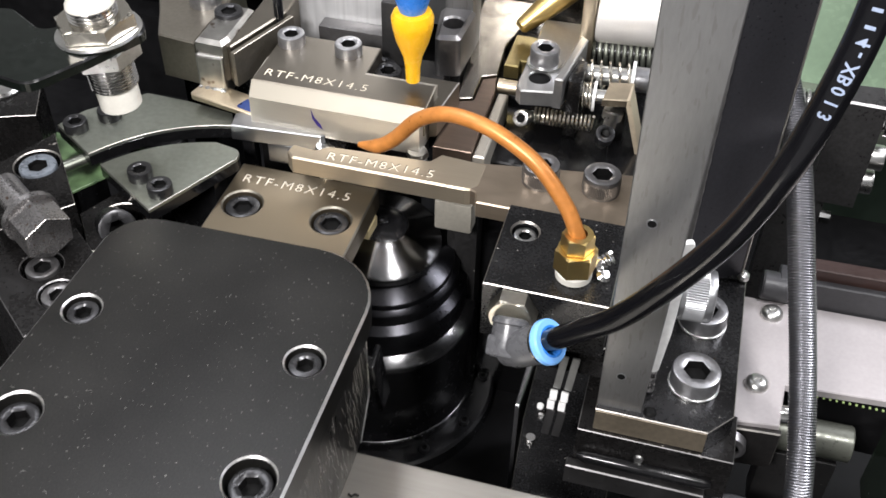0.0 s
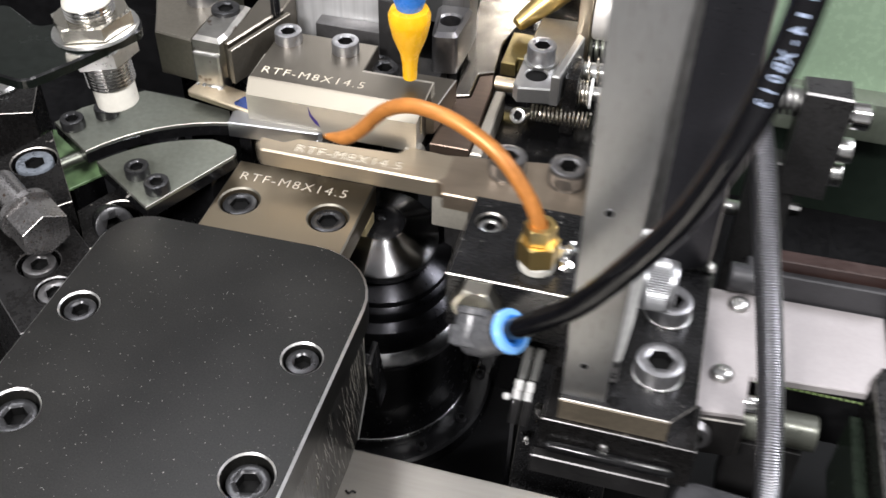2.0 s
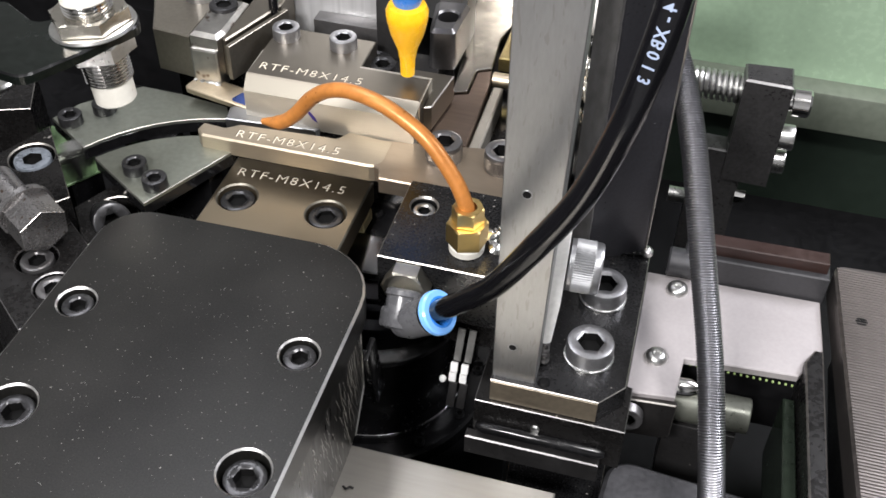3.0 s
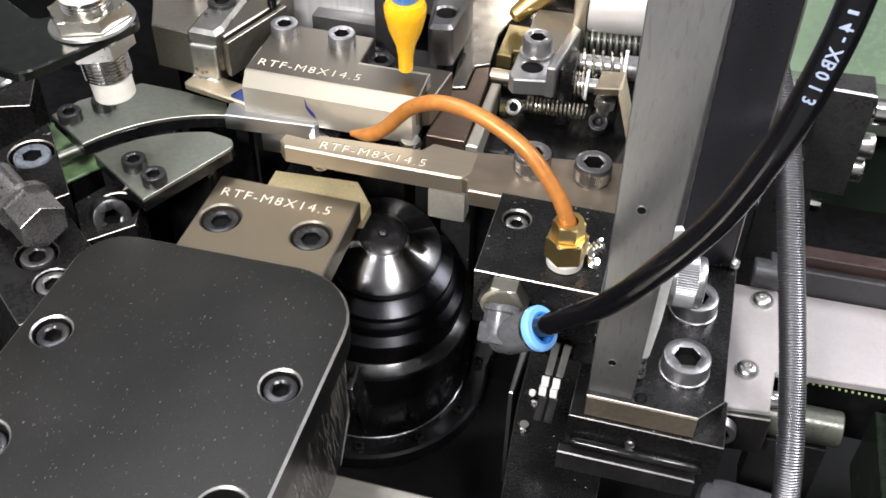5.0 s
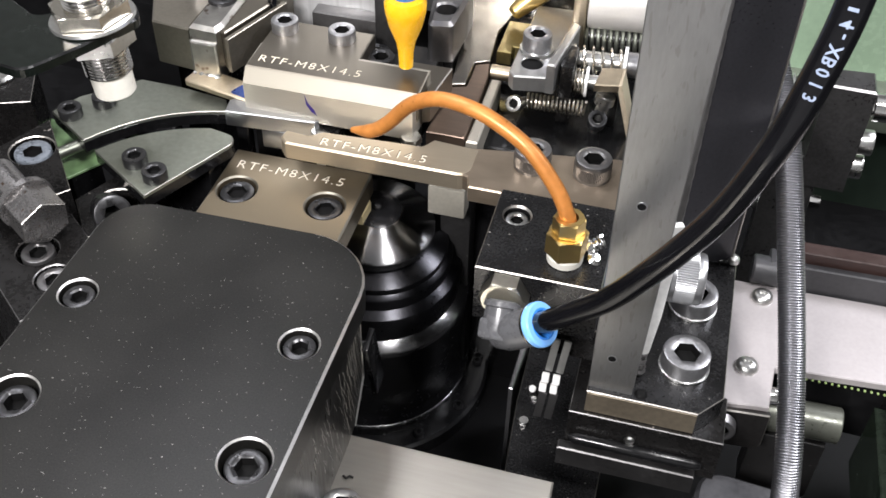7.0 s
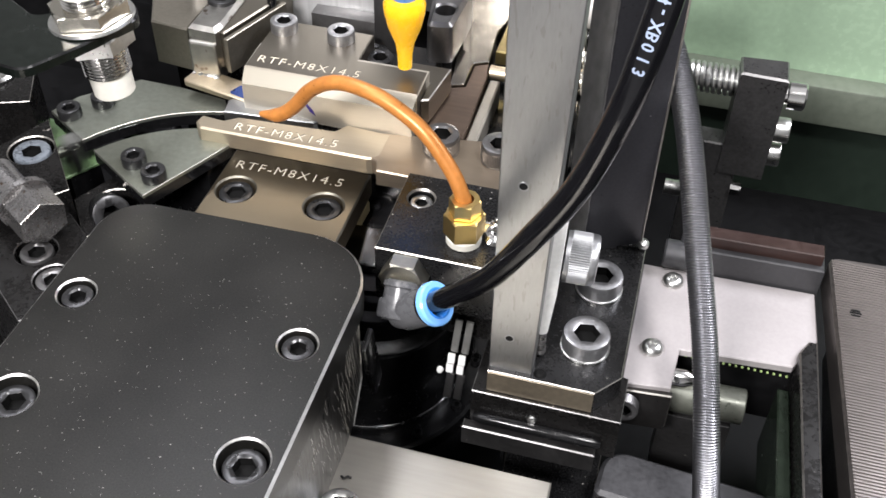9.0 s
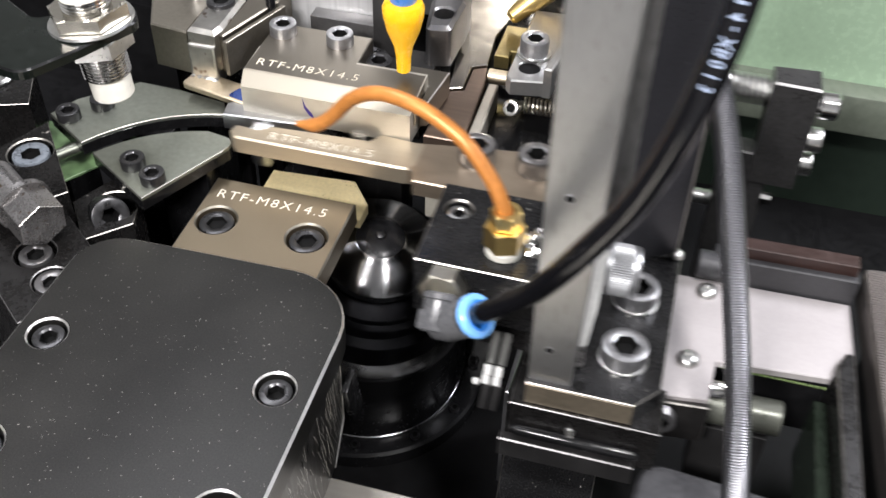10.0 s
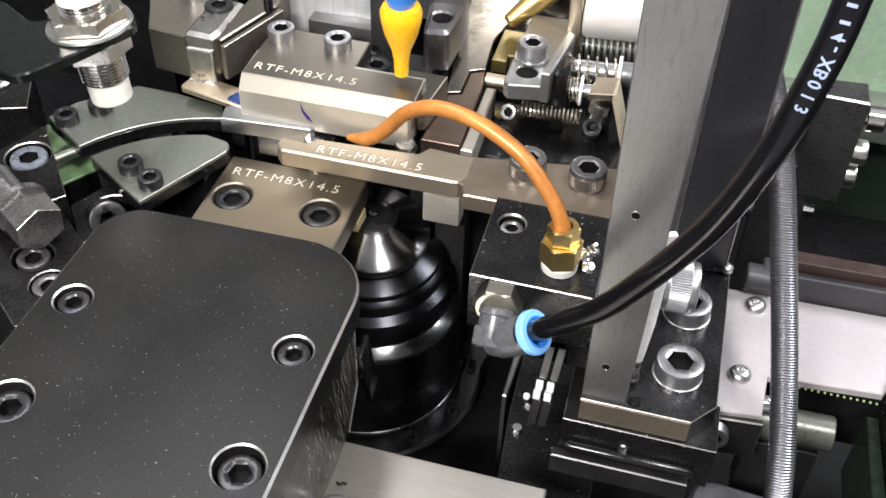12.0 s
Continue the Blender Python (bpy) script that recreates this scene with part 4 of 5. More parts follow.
def stop_lug():
    k = thing("stop_lug", (LUG[0], LUG[2], 0), "ground steel stop block under the finger bar", "block")
    part("block", bm_box(LUG[0], LUG[1], LUG[2], LUG[2] + 6, 89.6, LUG[3], 0.6), LUG_STEEL, k)
    part("arm", bm_box(LUG[0] + 2, LUG[1] - 1, LUG[2] + 6, 22.6, 91.5, 98.5, 0.3), BLACK, k)


def nozzle_block():
    b = thing("valve_block", (65, -15, 87), "black oily valve block with a recessed screw", "block")
    part("block", bm_plate([(48.2, -29.6), (81.5, -29.6), (81.5, 3.0), (48.2, 3.0)], 86, 105, 0.25, [(54.7, -6.9, 3.7, 4)], 0.5), GLOSS_DUSTY, b, "", False)
    cap_screw(b, 54.7, -6.9, 101, 3.2, 2.6, ZINC)
    part("carrier", bm_plate([(66, -26), (88, -26), (88, 16), (66, 16)], 74, 86, 0.4), BLACK_WORN, b, "", False)
    part("bleed_screw", moved(bm_spring((0, 0, 0), (0, 0, 3.6), 1.5, 0.5, 3.2), at(76.6, -16.2, 107.2, 0, 64, 30)), CHROME, b, "small bright bleed screw")
    part("bleed_head", moved(bm_hex(2.3, 0, 2.2), at(75.0, -17.0, 106.8, 0, 64, 30)), CHROME, b)
    part("bleed_cap", moved(bm_lathe([(0.3, 0), (1.9, 0.3), (2.1, 1.2), (1.2, 2.0), (0, 2.1)], 20), at(77.6, -19.0, 105.0, 12, 20, 0)), CHROME, b)
    CARRIAGE.append(b)
    f = thing("brass_fitting", (70.3, -20.5, 105), "brass compression fitting with a white sealing ring", "fitting")
    m = at(70.3, -20.5, 105)
    part("seal", moved(bm_lathe([(4.3, 0), (4.8, 0.3), (4.9, 2.2), (4.4, 3.0)], 32), m), WHITE, f, "white sealing ring")
    part("body", moved(bm_hex(5.6, 2.8, 9.8, 0.5), m @ at(0, 0, 0, 0, 0, 18)), BRASS, f, "brass hexagon body", False)
    part("nut", moved(bm_hex(4.3, 9.8, 14.8, 0.4, 2.3), m @ at(0, 0, 0, 0, 0, 5)), BRASS, f, "brass compression nut", False)
    CARRIAGE.append(f)
    t = thing("copper_tube", (70.3, -20.5, 118), "bent copper oil tube with a pinched end", "tube")
    path = smooth_path([(70.3, -20.5, 117.5), (69.4, -20.3, 120.5), (65.6, -18.4, 126.8), (57.2, -15, 134.9), (46.0, -11, 139.2), (36.4, -8, 139.8), (29.2, -6, 138.0), (22.6, -4, 133.0),
                        (16.4, -2, 124.9), (11.2, -1, 120.4), (5.0, 0.3, 118.6)], 7)
    n = len(path)
    part("tube", bm_tube(path[:n - 6], 2.05, 20), COPPER, t)
    part("pinched_end", bm_tube(path[n - 7:], lambda i: 2.05 - 0.21 * i, 20), COPPER, t, "pinched copper outlet")
    CARRIAGE.append(t)


def elbow_fitting():
    e = thing("elbow_fitting", (57, -32, 84), "grey plastic elbow with a blue push-in collar", "fitting")
    part("nut", moved(bm_hex(6.6, 0, 5.0, 0.5), at(57.0, -29.5, 98.6, 90, 0, 0)), NUT_BRIGHT, e, "bright hexagon nut", False)
    d = Vector((0.74, -0.20, 0.66)).normalized()
    o = Vector((61.0, -39.2, 94.2))
    m = Matrix.Translation(o) @ d.to_track_quat("Z", "Y").to_matrix().to_4x4()
    turn = Vector((0.03, -0.72, -0.69)).normalized()
    b0 = Vector((57.2, -34.3, 98.0))
    bend = Matrix.Translation(b0) @ turn.to_track_quat("Z", "Y").to_matrix().to_4x4()
    part("boss", moved(bm_lathe([(4.0, -1.0), (4.9, -0.4), (5.0, 0.8), (4.5, 1.2), (4.5, 6.5), (4.2, 8.0)], 32), bend), PLASTIC, e, "grey plastic boss behind the nut")
    part("heel", moved(bm_box(-4.2, 4.2, -4.2, 4.2, 4.0, 9.6, 1.0), bend @ at(0, 0, 0, 0, 0, 20)), PLASTIC, e, "squared heel of the elbow")
    part("mould_line", moved(bm_box(-4.4, 4.4, -0.3, 0.3, 4.2, 9.9, 0.1), bend @ at(0, 0, 0, 0, 0, 20)), PLASTIC, e, "raised mould line")
    part("sleeve", moved(bm_lathe([(4.2, -5.0), (4.8, -2.4), (5.2, -1.4), (5.2, 3), (5.1, 7.2), (4.6, 7.5)], 32), m), PLASTIC, e, "grey plastic sleeve")
    part("metal_ring", moved(bm_lathe([(4.4, 7.2), (5.15, 7.3), (5.2, 8.0), (4.6, 8.3)], 36), m), ZINC_WARM, e, "thin bright metal ring")
    collar = part("collar", moved(bm_lathe([(4.2, 8.0), (5.5, 8.4), (5.9, 9.0), (5.9, 10.4), (5.5, 10.9), (4.1, 11.0), (3.9, 10.2), (3.9, 9.0)], 40), m), BLUE_PALE, e, "light blue collar ring")
    part("release_ring", moved(bm_lathe([(4.15, 9.0), (4.15, 11.1), (3.6, 11.2), (2.9, 10.4), (2.5, 9.0)], 40), m), BLUE, collar, "deep blue release ring")
    CARRIAGE.append(e)
    h = thing("air_hose", (67, -41, 98), "glossy black air hose with worn white print", "hose")
    p0 = m @ Vector((0, 0, 6.5))
    pts = [tuple(p0), (77.4, -55.2, 122.6), (85.0, -60.7, 135.0), (94.0, -69, 156.1), (101.5, -72, 172.6), (106.9, -75, 191.3), (109.9, -76, 206.7), (111.6, -76, 220), (112.5, -75, 240), (112, -72, 262)]
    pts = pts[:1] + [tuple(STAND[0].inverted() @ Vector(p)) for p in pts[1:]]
    path = smooth_path(pts, 9)
    tube = part("tube", bm_tube(path, 2.85, 28), HOSE, h)
    # worn print along the hose, each glyph turned to face the camera
    i0 = 9 * 5 + 7
    glyphs = "310BX-4"
    fr = frames_along(path)
    for k, ch in enumerate(glyphs + "|||||"):
        i = i0 + k * 1.5
        a = fr[int(i)][0].lerp(fr[int(i) + 1][0], i % 1)
        tan = (fr[int(i) + 1][0] - fr[int(i)][0]).normalized()
        out = (Vector((86.5, -218, 295)) - a)
        out = (out - tan * out.dot(tan)).normalized()
        out = (out + tan.cross(out) * 0.1).normalized()
        side = tan.cross(out)
        rot = Matrix((-tan, -side, out)).transposed().to_4x4()
        mm = Matrix.Translation(a + out * 2.87) @ rot
        if ch == "|":
            part("print_bar", moved(bm_box(-0.3, 0.3, -0.8, 0.8, -0.05, 0.03, 0), mm), INK, tube)
        else:
            part("print", text_mesh(ch, 3.0, mm @ at(-0.85, -1.05, 0), 0.02, 0.06), INK, tube)
    CARRIAGE.append(h)


def bracket():
    b = thing("upright_bracket", (98, -20, 62), "steel upright bracket on a screwed base with a thumb screw", "bracket")
    base = part("base", bm_plate([(82.6, -46), (111, -46), (117, -39), (117, 14.5), (82.6, 14.5)], 77.5, 85, 0.22), GLOSS_DUSTY, b, "black oily base plate with worn edges", False)
    # Thin brown plate paints the bed plate's reflection on the base front
    part("base_front", bm_plate([(82.8, -46.4), (110.9, -46.4), (110.9, -46.05), (82.8, -46.05)], 77.6, 84.7, 0.05), UPRIGHT_C, b, "thin front plate, brown of the reflected bed plate put in its colour", False)
    ring = lambda x0, x1, c, z: [(x0 + c, -44.3, z), (x1 - c, -44.3, z), (x1, -44.3 + c, z), (x1, -37, z), (x0, -37, z), (x0, -44.3 + c, z)]
    upright = part("upright", bm_rings([ring(82.7, 94.0, 0.25, 85), ring(79.9, 98.2, 0.25, 290)]), UPRIGHT, b, "grey cold-rolled upright with small holes", False)
    for z in (147.4, 97.1):
        part("hole", moved(bm_lathe([(0, 0.05), (1.0, 0.05), (1.0, 0)], 20), at(87.4, -44.3, z, 90, 0, 0)), SOCKET, upright, "small threaded hole, a flat near-black disc")
        part("hole_rim", moved(bm_lathe([(0.95, 0.02), (1.0, 0.08), (1.2, 0.07), (1.3, 0.0)], 20), at(87.4, -44.3, z, 90, 0, 0)), SCREW, upright)
    part("rear_plate", bm_plate([(97.9, 6.5), (115.3, 12.2), (115.3, 18), (97.9, 18)], 85, 300, 0.4), REAR, b, "black rear plate", False)
    part("rear_edge", bm_box(114.9, 115.5, 11.9, 12.6, 86, 300, 0.15), EDGE, b, "thin bright strip along the edge")
    part("rear_strip", bm_plate([(92.6, 6.5), (98.6, 6.0), (98.6, 18), (92.6, 18)], 85, 300, 0.4), FLAME_CUT, b, "rough flame-cut strip", False)
    part("seam", bm_tube([Vector((98.8 + 0.08 * math.sin(i * 1.7) * math.sin(i * 0.61), 6.2, 90 + 1.7 * i)) for i in range(110)], lambda i: 0.35 + 0.06 * math.sin(i * 2.3), 8), FLAME_CUT, b, "rough weld seam")
    part("gusset", bm_plate([(88.0, -10), (90.5, -10), (90.5, 18), (88.0, 18)], 85, 300, 0.4), BLACK, b, "", False)
    part("weld", bm_tube([Vector((101 + 0.5 * i, 9.2 + 0.13 * i, 85.4 + 0.2 * math.sin(i * 1.7))) for i in range(31)], lambda i: 0.9 + 0.12 * math.sin(i * 1.3) * math.sin(i * 0.5) + 0.02 * i, 12), BLACK_GLOSS, b, "dark weld bead")
    part("weld_end", moved(bm_lathe([(0, -1.2), (1.5, -0.8), (1.9, 0.2), (1.5, 1.3), (0.6, 1.8), (0, 1.9)], 20), at(115.8, 12.6, 86.0, 8, 14, 0)), ZINC, b, "bright weld end")
    cap_screw(base, 105.9, -30.8, 85, 6.3, 5.8, SCREW, 0)
    cap_screw(base, 106.1, -8.0, 85, 6.3, 5.8, SCREW, 0)
    for y in (-30.8, -8.0):
        part("screw_rim", moved(bm_lathe([(6.2, 0.1), (6.7, 0.1), (6.7, 0.7), (6.2, 0.8)], 40), at(105.9 if y < -20 else 106.1, y, 85)), ZINC, base, "bright foot rim")
    part("thumb_screw", moved(bm_socket_head(6.6, 8.2, 3.2, 0.16), at(97.2, -28.6, 114.5, 0, 92, 4)), KNURLED, b, "knurled grey thumb screw", True, "", SOCKET)
    part("tension_plate", moved(bm_plate(rounded([(-1.6, -22), (0.8, -22), (2.0, -8), (2.6, 22), (-1.4, 22), (-2.0, -8)], 0.8, 3), 0, 1.4, 0.25), at(94.9, -36.6, 116, 90, 0, 24)), BRIGHT_PLATE, b, "thin lock plate, its white glare put in the colour")
    part("weld", bm_tube([Vector((94.6 + 0.2 * math.sin(i * 1.9), -36.6 + 0.2 * math.cos(i * 2.7), 86.0 + 0.6 * i)) for i in range(30)], lambda i: 1.5 - 0.02 * i + 0.10 * math.sin(i * 2.1) * math.sin(i * 0.7), 12), WELD, b, "smooth grey weld bead")
    part("front_rail", bm_plate([(79.0, -47.5), (119.0, -47.5), (119.0, -32), (116.5, -31.5), (116.5, 10), (79.0, 10)], 62, 77.3, 0.22), BLACK_WORN, b, "dark lower block with a worn lower edge", False, "", GUNMETAL)
    part("lip", bm_plate([(77.5, -50.6), (114, -50.6), (114, -47.6), (77.5, -47.6)], 58, 65.0, 0.35), BLACK, b, "", False, "", GUNMETAL)
    # Round bar added to carry the soft highlight above the lip
    part("lip_rounding", bm_tube([Vector((80, -48.6, 68.0)), Vector((82, -48.6, 68.0)), Vector((113, -48.6, 68.0)), Vector((115, -48.6, 68.0))], lambda i: (0.9, 1.7, 1.7, 0.9)[i], 24), BLACK_GLOSS, b, "glossy black rounding added above the lip for its soft highlight")
    part("pit", moved(bm_lathe([(0, 0.9), (1.0, 0.8), (1.6, 0.3), (1.7, 0)], 20), at(96.2, -43.4, 85)), SOCKET, b, "drilled pit as a near-black boss, its shade put in the colour")
    part("pin", moved(bm_lathe([(1.4, 0), (1.2, 0.6), (0.4, 0.5)], 16), at(95.8, -47.5, 70.6, 90, 0, 0)), ZINC, b)
    cap_screw(b, 0, 0, 0, 4.4, 3.0, GUNMETAL, 0, at(118.9, -31.6, 66.5, 90, 0, 0))
    for x in (71.4, 74.4):
        part("clip", moved(bm_box(-1.0, 1.0, -0.4, 0.4, 0, 13.0, 0.2), at(x, -36.6, 78.6, 0, 5, 0)), STRIP, b, "plain light grey clip strip")
        part("clip_foot", moved(bm_box(-1.1, 1.1, -0.4, 0.4, -11.0, 0, 0.2), at(x - 0.6, -37.2, 70.0, 0, 5, 0)), GUNMETAL, b)
        for z in (74.9, 70.9):
            part("clip_nut", moved(bm_box(-1.0, 1.0, -1.5, 1.5, 0, 1.2, 0.25), at(x - 0.5 + (z - 74.9) * 0.1, -37.0, z + 1.6, 78, 0, 0)), BRIGHT_PLATE, b, "bright small nut", False)
    part("clip_pin", moved(bm_lathe([(0, 1.2), (0.8, 1.0), (1.0, 0.3), (1.0, 0)], 16), at(67.8, -37.5, 71.0, 80, 0, 0)), BRIGHT_PLATE, b, "bright small pin")
    CARRIAGE.append(b)


NUT_BRIGHT = material("bright_nickel_nut", (0.52, 0.50, 0.43), 1.0, 0.32, 0.15, 700, 90, 0.08)
STRIP = material("satin_grey_strip", (0.21, 0.21, 0.20), 0.4, 0.42, 0.1, 700, 90, 0.05)
WELD = material("weld_metal", (0.30, 0.29, 0.285), 1.0, 0.28, 0.3, 500, 90, 0.15)
REAR = material("black_rear_sheet", (0.032, 0.032, 0.037), 0.25, 0.30, 0.2, 1200, 12, 0.02, rough_vary=0.04, spots=(0.3, 0.3, 0.3), spot_amount=0.77)
FLAME_CUT = material("flame_cut_edge", (0.25, 0.245, 0.24), 0.8, 0.42, 0.4, 500, 50, 0.5, stretch=(1, 1, 0.4))
UPRIGHT_C = material("reflected_brown_steel", (0.23, 0.195, 0.145), 0.7, 0.32, 0.3, 600, 50, 0.1, spots=(0.3, 0.27, 0.2), spot_amount=0.72)


def sensor_plate():
    p = thing("sensor_plate", (140, 0, 60), "pale sheet aluminium plate with two pan screws", "plate")
    part("plate", bm_plate([(117.3, -30.0), (130.6, -28.4), (131.6, -13.6), (162.8, -11.4), (169.4, 0.2), (168.4, 19.8), (117.3, 18.6)], 70.6, 73, 0.3), PALE, p, "", False)
    face = rounded([(117.2, 56.5), (131.0, 56.5), (131.0, 71.4), (117.2, 71.4)], [0.2, 2.2, 0.3, 0.2], 4)
    lip = bm_plate(face, 0, 1.6, 0.35)
    part("lip", moved(lip, Matrix.Translation((0, -28.6, 0)) @ Matrix.Rotation(radians(4.5), 4, "Z") @ Matrix.Translation((0, 8.8 - 19.0, 0)) @ Matrix.Rotation(radians(90), 4, "X")), LIP_STEEL, p, "dark folded lip with a worn lower edge", False, "", EDGE)
    for x, y in ((126.8, 13.1), (123.9, -15.4)):
        part("pan_screw", moved(bm_rings([circle(3.3, 0, 32), circle(3.2, 0.8, 32), circle(2.5, 1.7, 32), circle(1.5, 2.1, 32), circle(1.1, 2.1, 32), circle(0.9, 1.4, 32, 6)]), at(x, y, 73)), ZINC, p, "bright pan-head screw")
    part("stud", bm_tube([Vector((131, -18.5, 66.5)), Vector((134.5, -18.3, 66.5)), Vector((137, -18.2, 66.5))], lambda i: (3.0, 3.0, 2.0)[i], 20), CHROME, p)
    part("belt_teeth", joined(*[bm_box(133.4 + 1.75 * i, 134.1 + 1.75 * i, -13.3, -12.5, 70.0, 70.5, 0.2) for i in range(17)]), TEETH, p, "belt teeth, the green light on them put in their colour")
    part("carrier", bm_box(118, 166, -8, 17, 45, 70.6, 0.5), BED, p)
    CARRIAGE.append(p)
    c = thing("guide_cylinder", (148, -18, 45), "bright guide cylinder under the plate", "cylinder")
    part("cylinder", bm_tube([Vector((128, -19, 60)), Vector((128.6, -19, 60)), Vector((152.0, -18.4, 60)), Vector((152.4, -18.4, 60))], lambda i: (4.6, 5.2, 5.2, 4.9)[i], 32), CREAM_STEEL, c)
    part("foot", bm_box(130, 150, -23, -14, 30, 55, 0.5), BLACK, c)
    CARRIAGE.append(c)
    k = thing("cushion_block", (132, -45, 20), "rounded black block with a worn front edge", "block")
    part("block", moved(bm_plate(rounded([(0, 0), (46, 0), (46, 16), (0, 16)], [2, 2, 3, 7], 6), 0, 33, 1.2), at(115.5, -53.0, 20, 0, 0, -5)), BAR_GREY, k, "", True, "", BAR_GREY)
    part("front_step", moved(bm_plate(rounded([(0, 0), (48, 0), (48, 11), (0, 11)], [0.5, 2, 2, 5], 5), 0, 31.5, 0.35), at(114.5, -62.4, 20, 0, 0, -5)), BLACK_WORN, k, "lower step with a thin bright strip along the edge", True, "", EDGE)
    CARRIAGE.append(k)
    r = thing("channel_bar", (150, 20, 60), "black channel bar with a reddish top", "bar")
    part("bar", bm_plate([(127, 19.2), (169, 20.2), (169, 27), (127, 26)], 60, 82, 0.4), BAR_GREY, r, "", False)
    # Red reflection on the bar put into a coloured strip
    part("red_top", bm_plate([(133, 21.5), (168, 22.4), (168, 27.5), (133, 26.6)], 82, 86, 0.3), REDDISH, r, "strip coloured for the red reflection on the bar", False)
    part("round_end", moved(bm_lathe([(4, 0), (4.4, 0.6), (4.4, 8), (3.4, 9), (0, 9)], 24), at(122.5, 20.5, 77.5, 0, 90, 0)), BAR_GREY, r)
    CARRIAGE.append(r)
    scaled_from_camera(1.25)
    s = thing("stop_bracket", (134, 16, 60), "black stop bracket with a spring-loaded bolt", "bracket")
    part("head", bm_plate([(125.6, 11.4), (137.4, 11.0), (137.2, 20.4), (125.2, 19.4)], 118.5, 150, 0.5), HEAD_BLACK, s, "", False, "", GUNMETAL)
    part("arm", bm_plate([(117.6, 12.2), (130.4, 11.8), (130.4, 18.6), (117.6, 19.0)], 62, 127.2, 0.4), HEAD_BLACK, s, "", False)
    part("spring", bm_spring((113.5, 18, 143.0), (129.0, 17.2, 143.5), 3.5, 0.55, 10.5), ZINC, s, "bright spring")
    part("rod", bm_tube([Vector((112, 18, 143)), Vector((129.5, 17.2, 143.5))], 2.5, 20), SCREW, s)
    part("bolt", bm_tube([Vector(q) for q in ((137, 16, 142.6), (138.4, 16, 142.8), (138.5, 16, 142.8), (142.4, 16, 142.9), (142.9, 16, 142.9))], lambda i: (2.4, 2.4, 3.6, 3.6, 3.1)[i], 24), CHROME, s, "bright bolt end")
    for x, z in ((137.0, 131.8), (136.4, 124.0)):
        cap_screw(s, 0, 0, 0, 3.4, 4.4, ZINC, 0, at(x, 16, z, 0, 88, 0))
    part("set_screw", moved(bm_hex(2.0, 0, 3), at(129.9, 12.3, 113, 0, 90, 0)), CHROME, s)
    part("side_bolt", bm_tube([Vector((113, 17, 106)), Vector((119, 17, 106)), Vector((119.1, 17, 106)), Vector((123.7, 17.5, 106))], lambda i: (2.2, 2.2, 3.2, 3.2)[i], 20), ZINC, s)
    CARRIAGE.append(s)
    scaled_from_camera(1.0)
    q = thing("milled_cover", (185, -20, 60), "dark milled cover plate with fine grooves", "plate")
    o = rounded([(177.4, -75), (215, -75), (215, 32.5), (170.6, 30.0)], [0, 0, 0, 3.0], 4)
    part("plate", bm_plate(o, 70, 80, 0.8, [(178.0, 7.4, 1.4, 3)], 0.3), ROUGH, q, "", False)
    # milling ridges; each begins at the slanting edge
    first = part("ridge", bm_plate([(0, -73), (41, -73), (41, -72.5), (0, -72.5)], 79.95, 80.3, 0.1), ROUGH, q, "", False)
    first.location.x = 177.9 * MM
    for i in range(1, 100):
        ridge = tagged(new("ridge", first.data))
        ridge.parent = q
        ridge.location = ((177.9 - 0.0648 * i * 1.02) * MM, 1.02 * i * MM, 0)
    part("hole", moved(bm_lathe([(0, 0), (1.5, 0), (1.7, 0.25), (1.3, 0.3)], 24), at(178.0, 7.4, 80.0)), SOCKET, q)
    part("edge", bm_plate([(166.3, -75), (171.0, -75), (168.8, -3), (166.4, -3), (163.8, -8)], 40, 76, 0.5), BLACK_WORN, q, "dark chamfered guide column", False)
    part("glass_strip", bm_plate([(161.6, -75), (166.0, -75), (163.6, -14), (160.4, -14)], 40, 66, 0.4), GREEN_STRIP, q, "glossy green-black strip", False)
    part("stand", bm_box(179, 212, -70, 25, 40, 70, 0.5), BLACK, q)
    CARRIAGE.append(q)
    u = thing("corrugated_conduit", (139, -38, 40), "ribbed grey metal conduit", "conduit")
    path = smooth_path([(103.0, 31, 166), (109.8, 28.5, 153), (115.2, 22, 143), (120.8, 7, 131), (126.6, -14, 112), (132, -33, 92), (135.2, -50, 76), (138, -60, 52), (141, -64, 24)], 40)
    path = even(path, 0.175)
    part("conduit", bm_tube(path, lambda i: (3.2, 3.4, 3.5, 3.4)[i % 4], 24), CONDUIT, u)
    part("ferrule", bm_tube([Vector((102.7, 31.1, 166.6)), Vector((106.6, 29.8, 159.4))], 4.0, 20), CONDUIT, u)
    SWINGING.append(u)


CREAM_STEEL = material("pale_green_cylinder", (0.115, 0.12, 0.10), 0.5, 0.36, 0.1, 700, 60, 0.04)
GREEN_STRIP = material("glossy_green_black", (0.02, 0.028, 0.02), 0.3, 0.16, 0.3, 300, 40, 0.02)
HEAD_BLACK = material("blackened_stop_steel", (0.055, 0.054, 0.054), 0.5, 0.34, 0.3, 900, 60, 0.08)
LIP_STEEL = material("dark_folded_steel", (0.055, 0.052, 0.05), 0.8, 0.32, 0.3, 700, 60, 0.08)
REDDISH = material("red_reflection_brown", (0.03, 0.014, 0.011), 0.1, 0.45, 0.2, 500, 60, 0.05)
LUG_STEEL = material("satin_lug_steel", (0.46, 0.435, 0.37), 0.5, 0.42, 0.1, 900, 60, 0.06)
LUG = (25.8, 37.0, 4.0, 100.2)


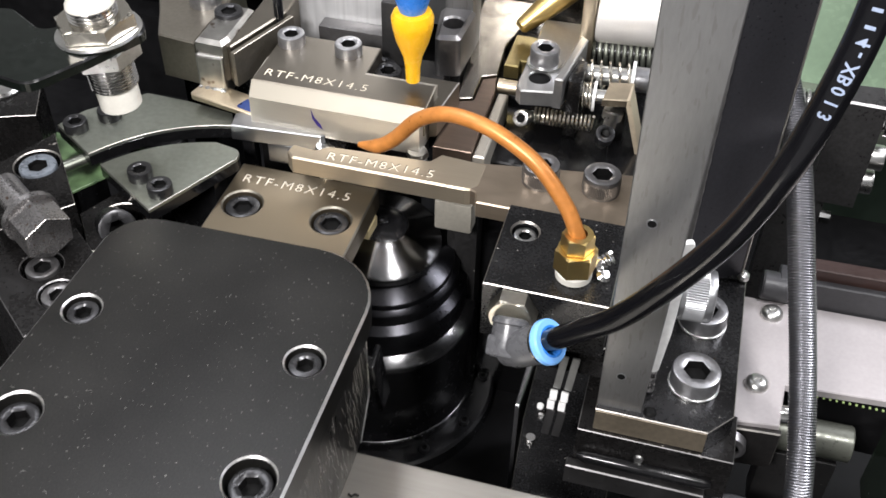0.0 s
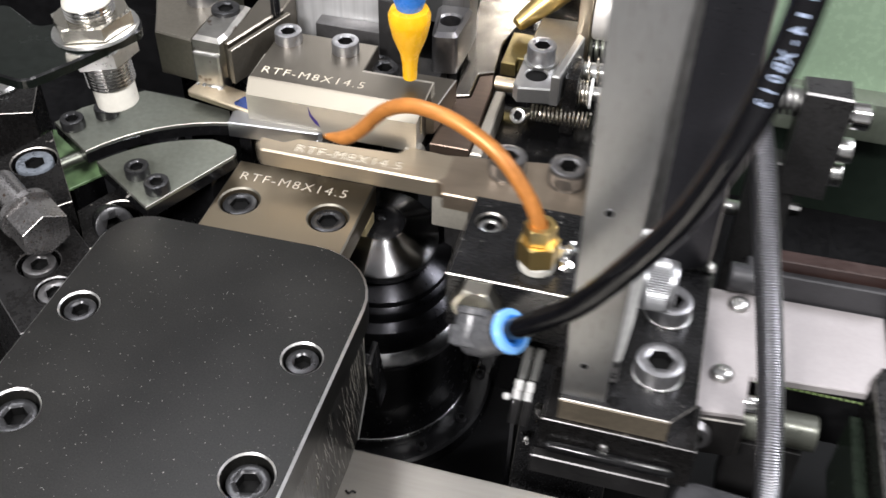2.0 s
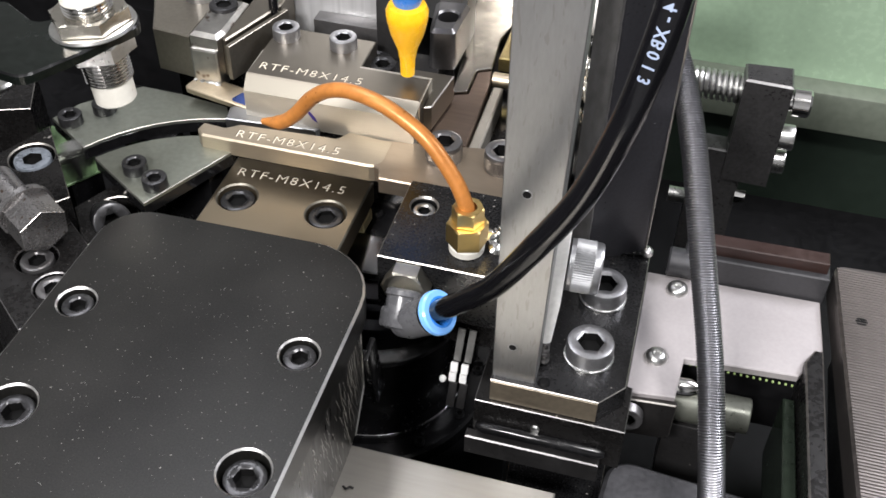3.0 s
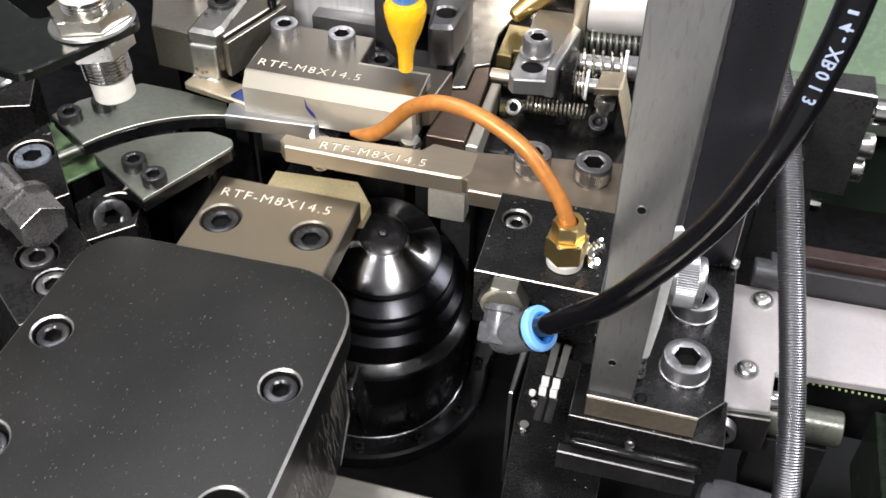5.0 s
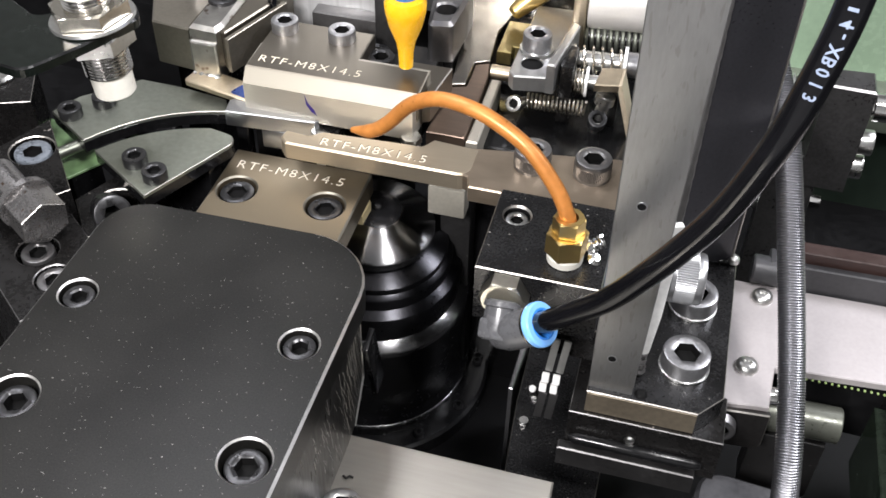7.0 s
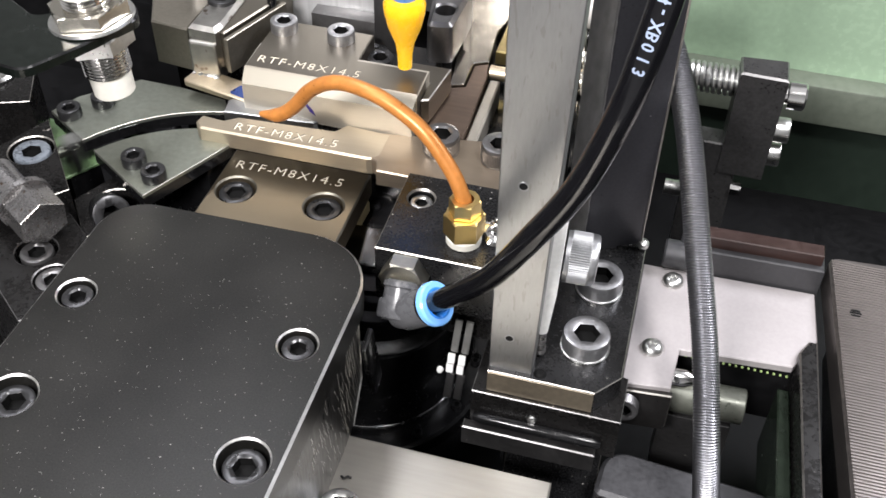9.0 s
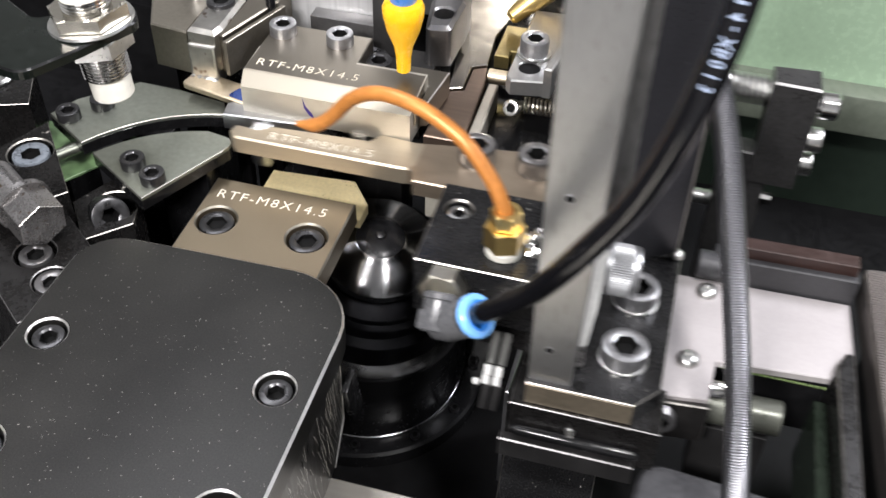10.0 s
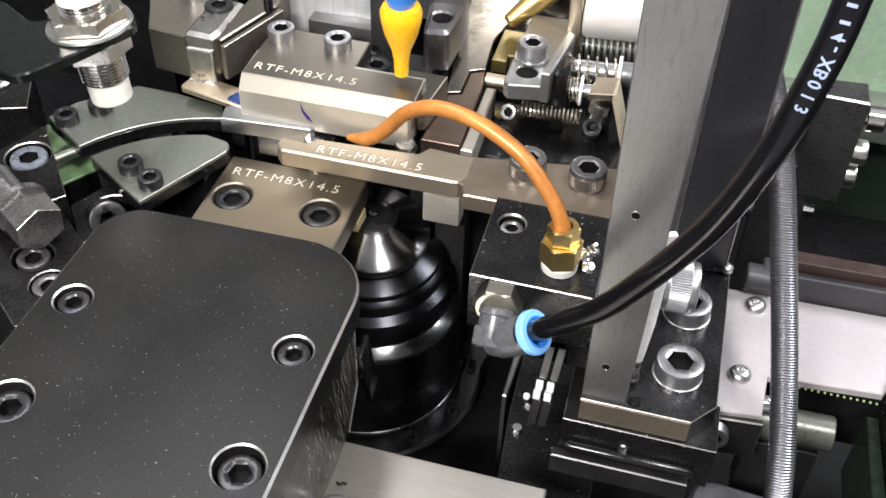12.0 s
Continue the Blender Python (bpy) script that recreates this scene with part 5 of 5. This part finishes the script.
def lower_casting():
    c = thing("lower_casting", (75, -30, 0), "oily black casting with a worn edge beside the rocking post", "casting")
    part("body", bm_plate([(64.5, -62), (90, -62), (90, 4), (61, 4), (61.5, -22)], 0, 44, 0.3), GLOSS_DUSTY, c, "", False)
    part("strip", bm_plate([(58.4, -20), (59.6, -20), (60.6, 3), (58.6, 3)], 0, 47, 0.3), SCREW, c, "bare grey strip", False)
    part("nut", moved(bm_hex(1.6, 0, 1.6), at(66.5, -18.4, 44)), CHROME, c, "small bright nut")
    part("nut", moved(bm_hex(1.6, 0, 1.6), at(65.2, -29.4, 44)), CHROME, c, "small bright nut")


lower_casting()
finger_bar()
stop_lug()
scaled_from_camera(0.955)
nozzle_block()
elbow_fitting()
scaled_from_camera(1.0)
bracket()
sensor_plate()


# ---- the blanks that the finger bar carries to the dies ----
BLANKS = []


def blank(x, y, z):
    b = thing("bolt_blank", (x, y, z), "small oily steel bolt blank", "bolt", "blanks in the feed")
    part("head", moved(bm_hex(3.2, 0, 2.4, 0.8), at(x, y, z, 0, 0, 10)), ZINC, b, "", False)
    part("shank", moved(bm_lathe([(2.4, -9), (2.8, -8.4), (2.8, 0.1)], 20), at(x, y, z)), ZINC, b)
    return b


CYCLE = 1.2
for k in range(-2, 11):
    BLANKS.append((k * CYCLE, blank(19.4, 9.2, 110.6)))


# ---- what moves ----
def motions():
    """The cross slide, the rolling slide and the blanks repeat every 1.2 seconds."""
    cross = ((0.0, 0.0), (0.1, -0.1), (0.2, -0.3), (0.3, -3.4), (0.4, -15.1), (0.5, -25.0), (0.6, -26.0), (0.7, -20.2), (0.8, -8.5), (0.9, -0.4), (1.0, -0.2), (1.1, 0.0))
    push = ((0.0, 0.0), (0.1, -4.6), (0.2, -11.3), (0.3, -12.9), (0.4, -12.6), (0.5, -8.3), (0.6, 0.0), (0.7, 0.0), (0.8, 0.0), (0.9, 0.0), (1.0, 0.0), (1.1, 0.0))
    steps = [(round(c * CYCLE + p, 3), i) for c in range(11) for i, (p, _) in enumerate(cross)]
    steps = [s for s in steps if s[0] <= 12.0]
    for ob in CARRIAGE:
        x, y, z = ORIGIN[ob.name] * MM
        walk(ob, [(t, pose(x + cross[i][1] * MM, y, z)) for t, i in steps])
    for ob in SWINGING:
        x, y, z = ORIGIN[ob.name]
        pivot = Vector((117, 20, 142))
        rows = []
        for t, i in steps:
            m = Matrix.Translation(pivot + Vector((cross[i][1], 0, 0))) @ pose(0, 0, 0, 0, cross[i][1] * 0.2, 0) @ Matrix.Translation(Vector((x, y, z)) - pivot)
            rows.append((t, Matrix.LocRotScale(m.translation * MM, m.to_quaternion(), None)))
        walk(ob, rows)
    for ob in SLIDE:
        x, y, z = ORIGIN[ob.name] * MM
        walk(ob, [(t, pose(x, y + push[i][1] * MM, z)) for t, i in steps])
    for ob in ROCKING:
        x, y, z = ORIGIN[ob.name] * MM
        walk(ob, [(t, pose(x, y, z) @ pose(0, 0, 0, -0.50 * push[i][1], -0.28 * push[i][1], 0) @ ROCK_REST) for t, i in steps])
    # a blank comes from behind the die, is fed to the bar, carried twice to the left, and leaves along the curved slot
    route = ((-12.5, 20, 76, 40), (0.42, 20, 76, 40), (0.54, 21.5, 46, 100), (0.62, 22.5, 28, 108.5), (0.72, 19.4, 9.2, 110.6), (1.42, 19.2, 9.2, 110.6), (1.50, 15.8, 9.4, 110.6), (1.60, 4.6, 9.8, 110), (1.70, -6.6, 10.2, 109),
             (1.80, -7.6, 9.0, 108), (2.62, -8.0, 6.6, 108), (2.70, -11.2, 5.0, 108), (2.80, -24.4, 4.2, 108), (2.90, -54, 2.5, 107.5), (3.0, -76, -15, 107), (3.1, -94, -33, 107))

    def place(age):
        """Where a blank of that age stands."""
        age = max(route[0][0], min(route[-1][0], age))
        for p, q in zip(route, route[1:]):
            if age <= q[0]:
                a = (age - p[0]) / (q[0] - p[0])
                return pose(*[(p[i] + (q[i] - p[i]) * a) * MM for i in (1, 2, 3)])

    for t0, ob in BLANKS:
        rows = [(0.0, place(-t0))]
        rows += [(round(t0 + r[0], 3), place(r[0])) for r in route if 0.05 < t0 + r[0] < 11.95]
        walk(ob, rows + [(12.0, place(12.0 - t0))])


motions()
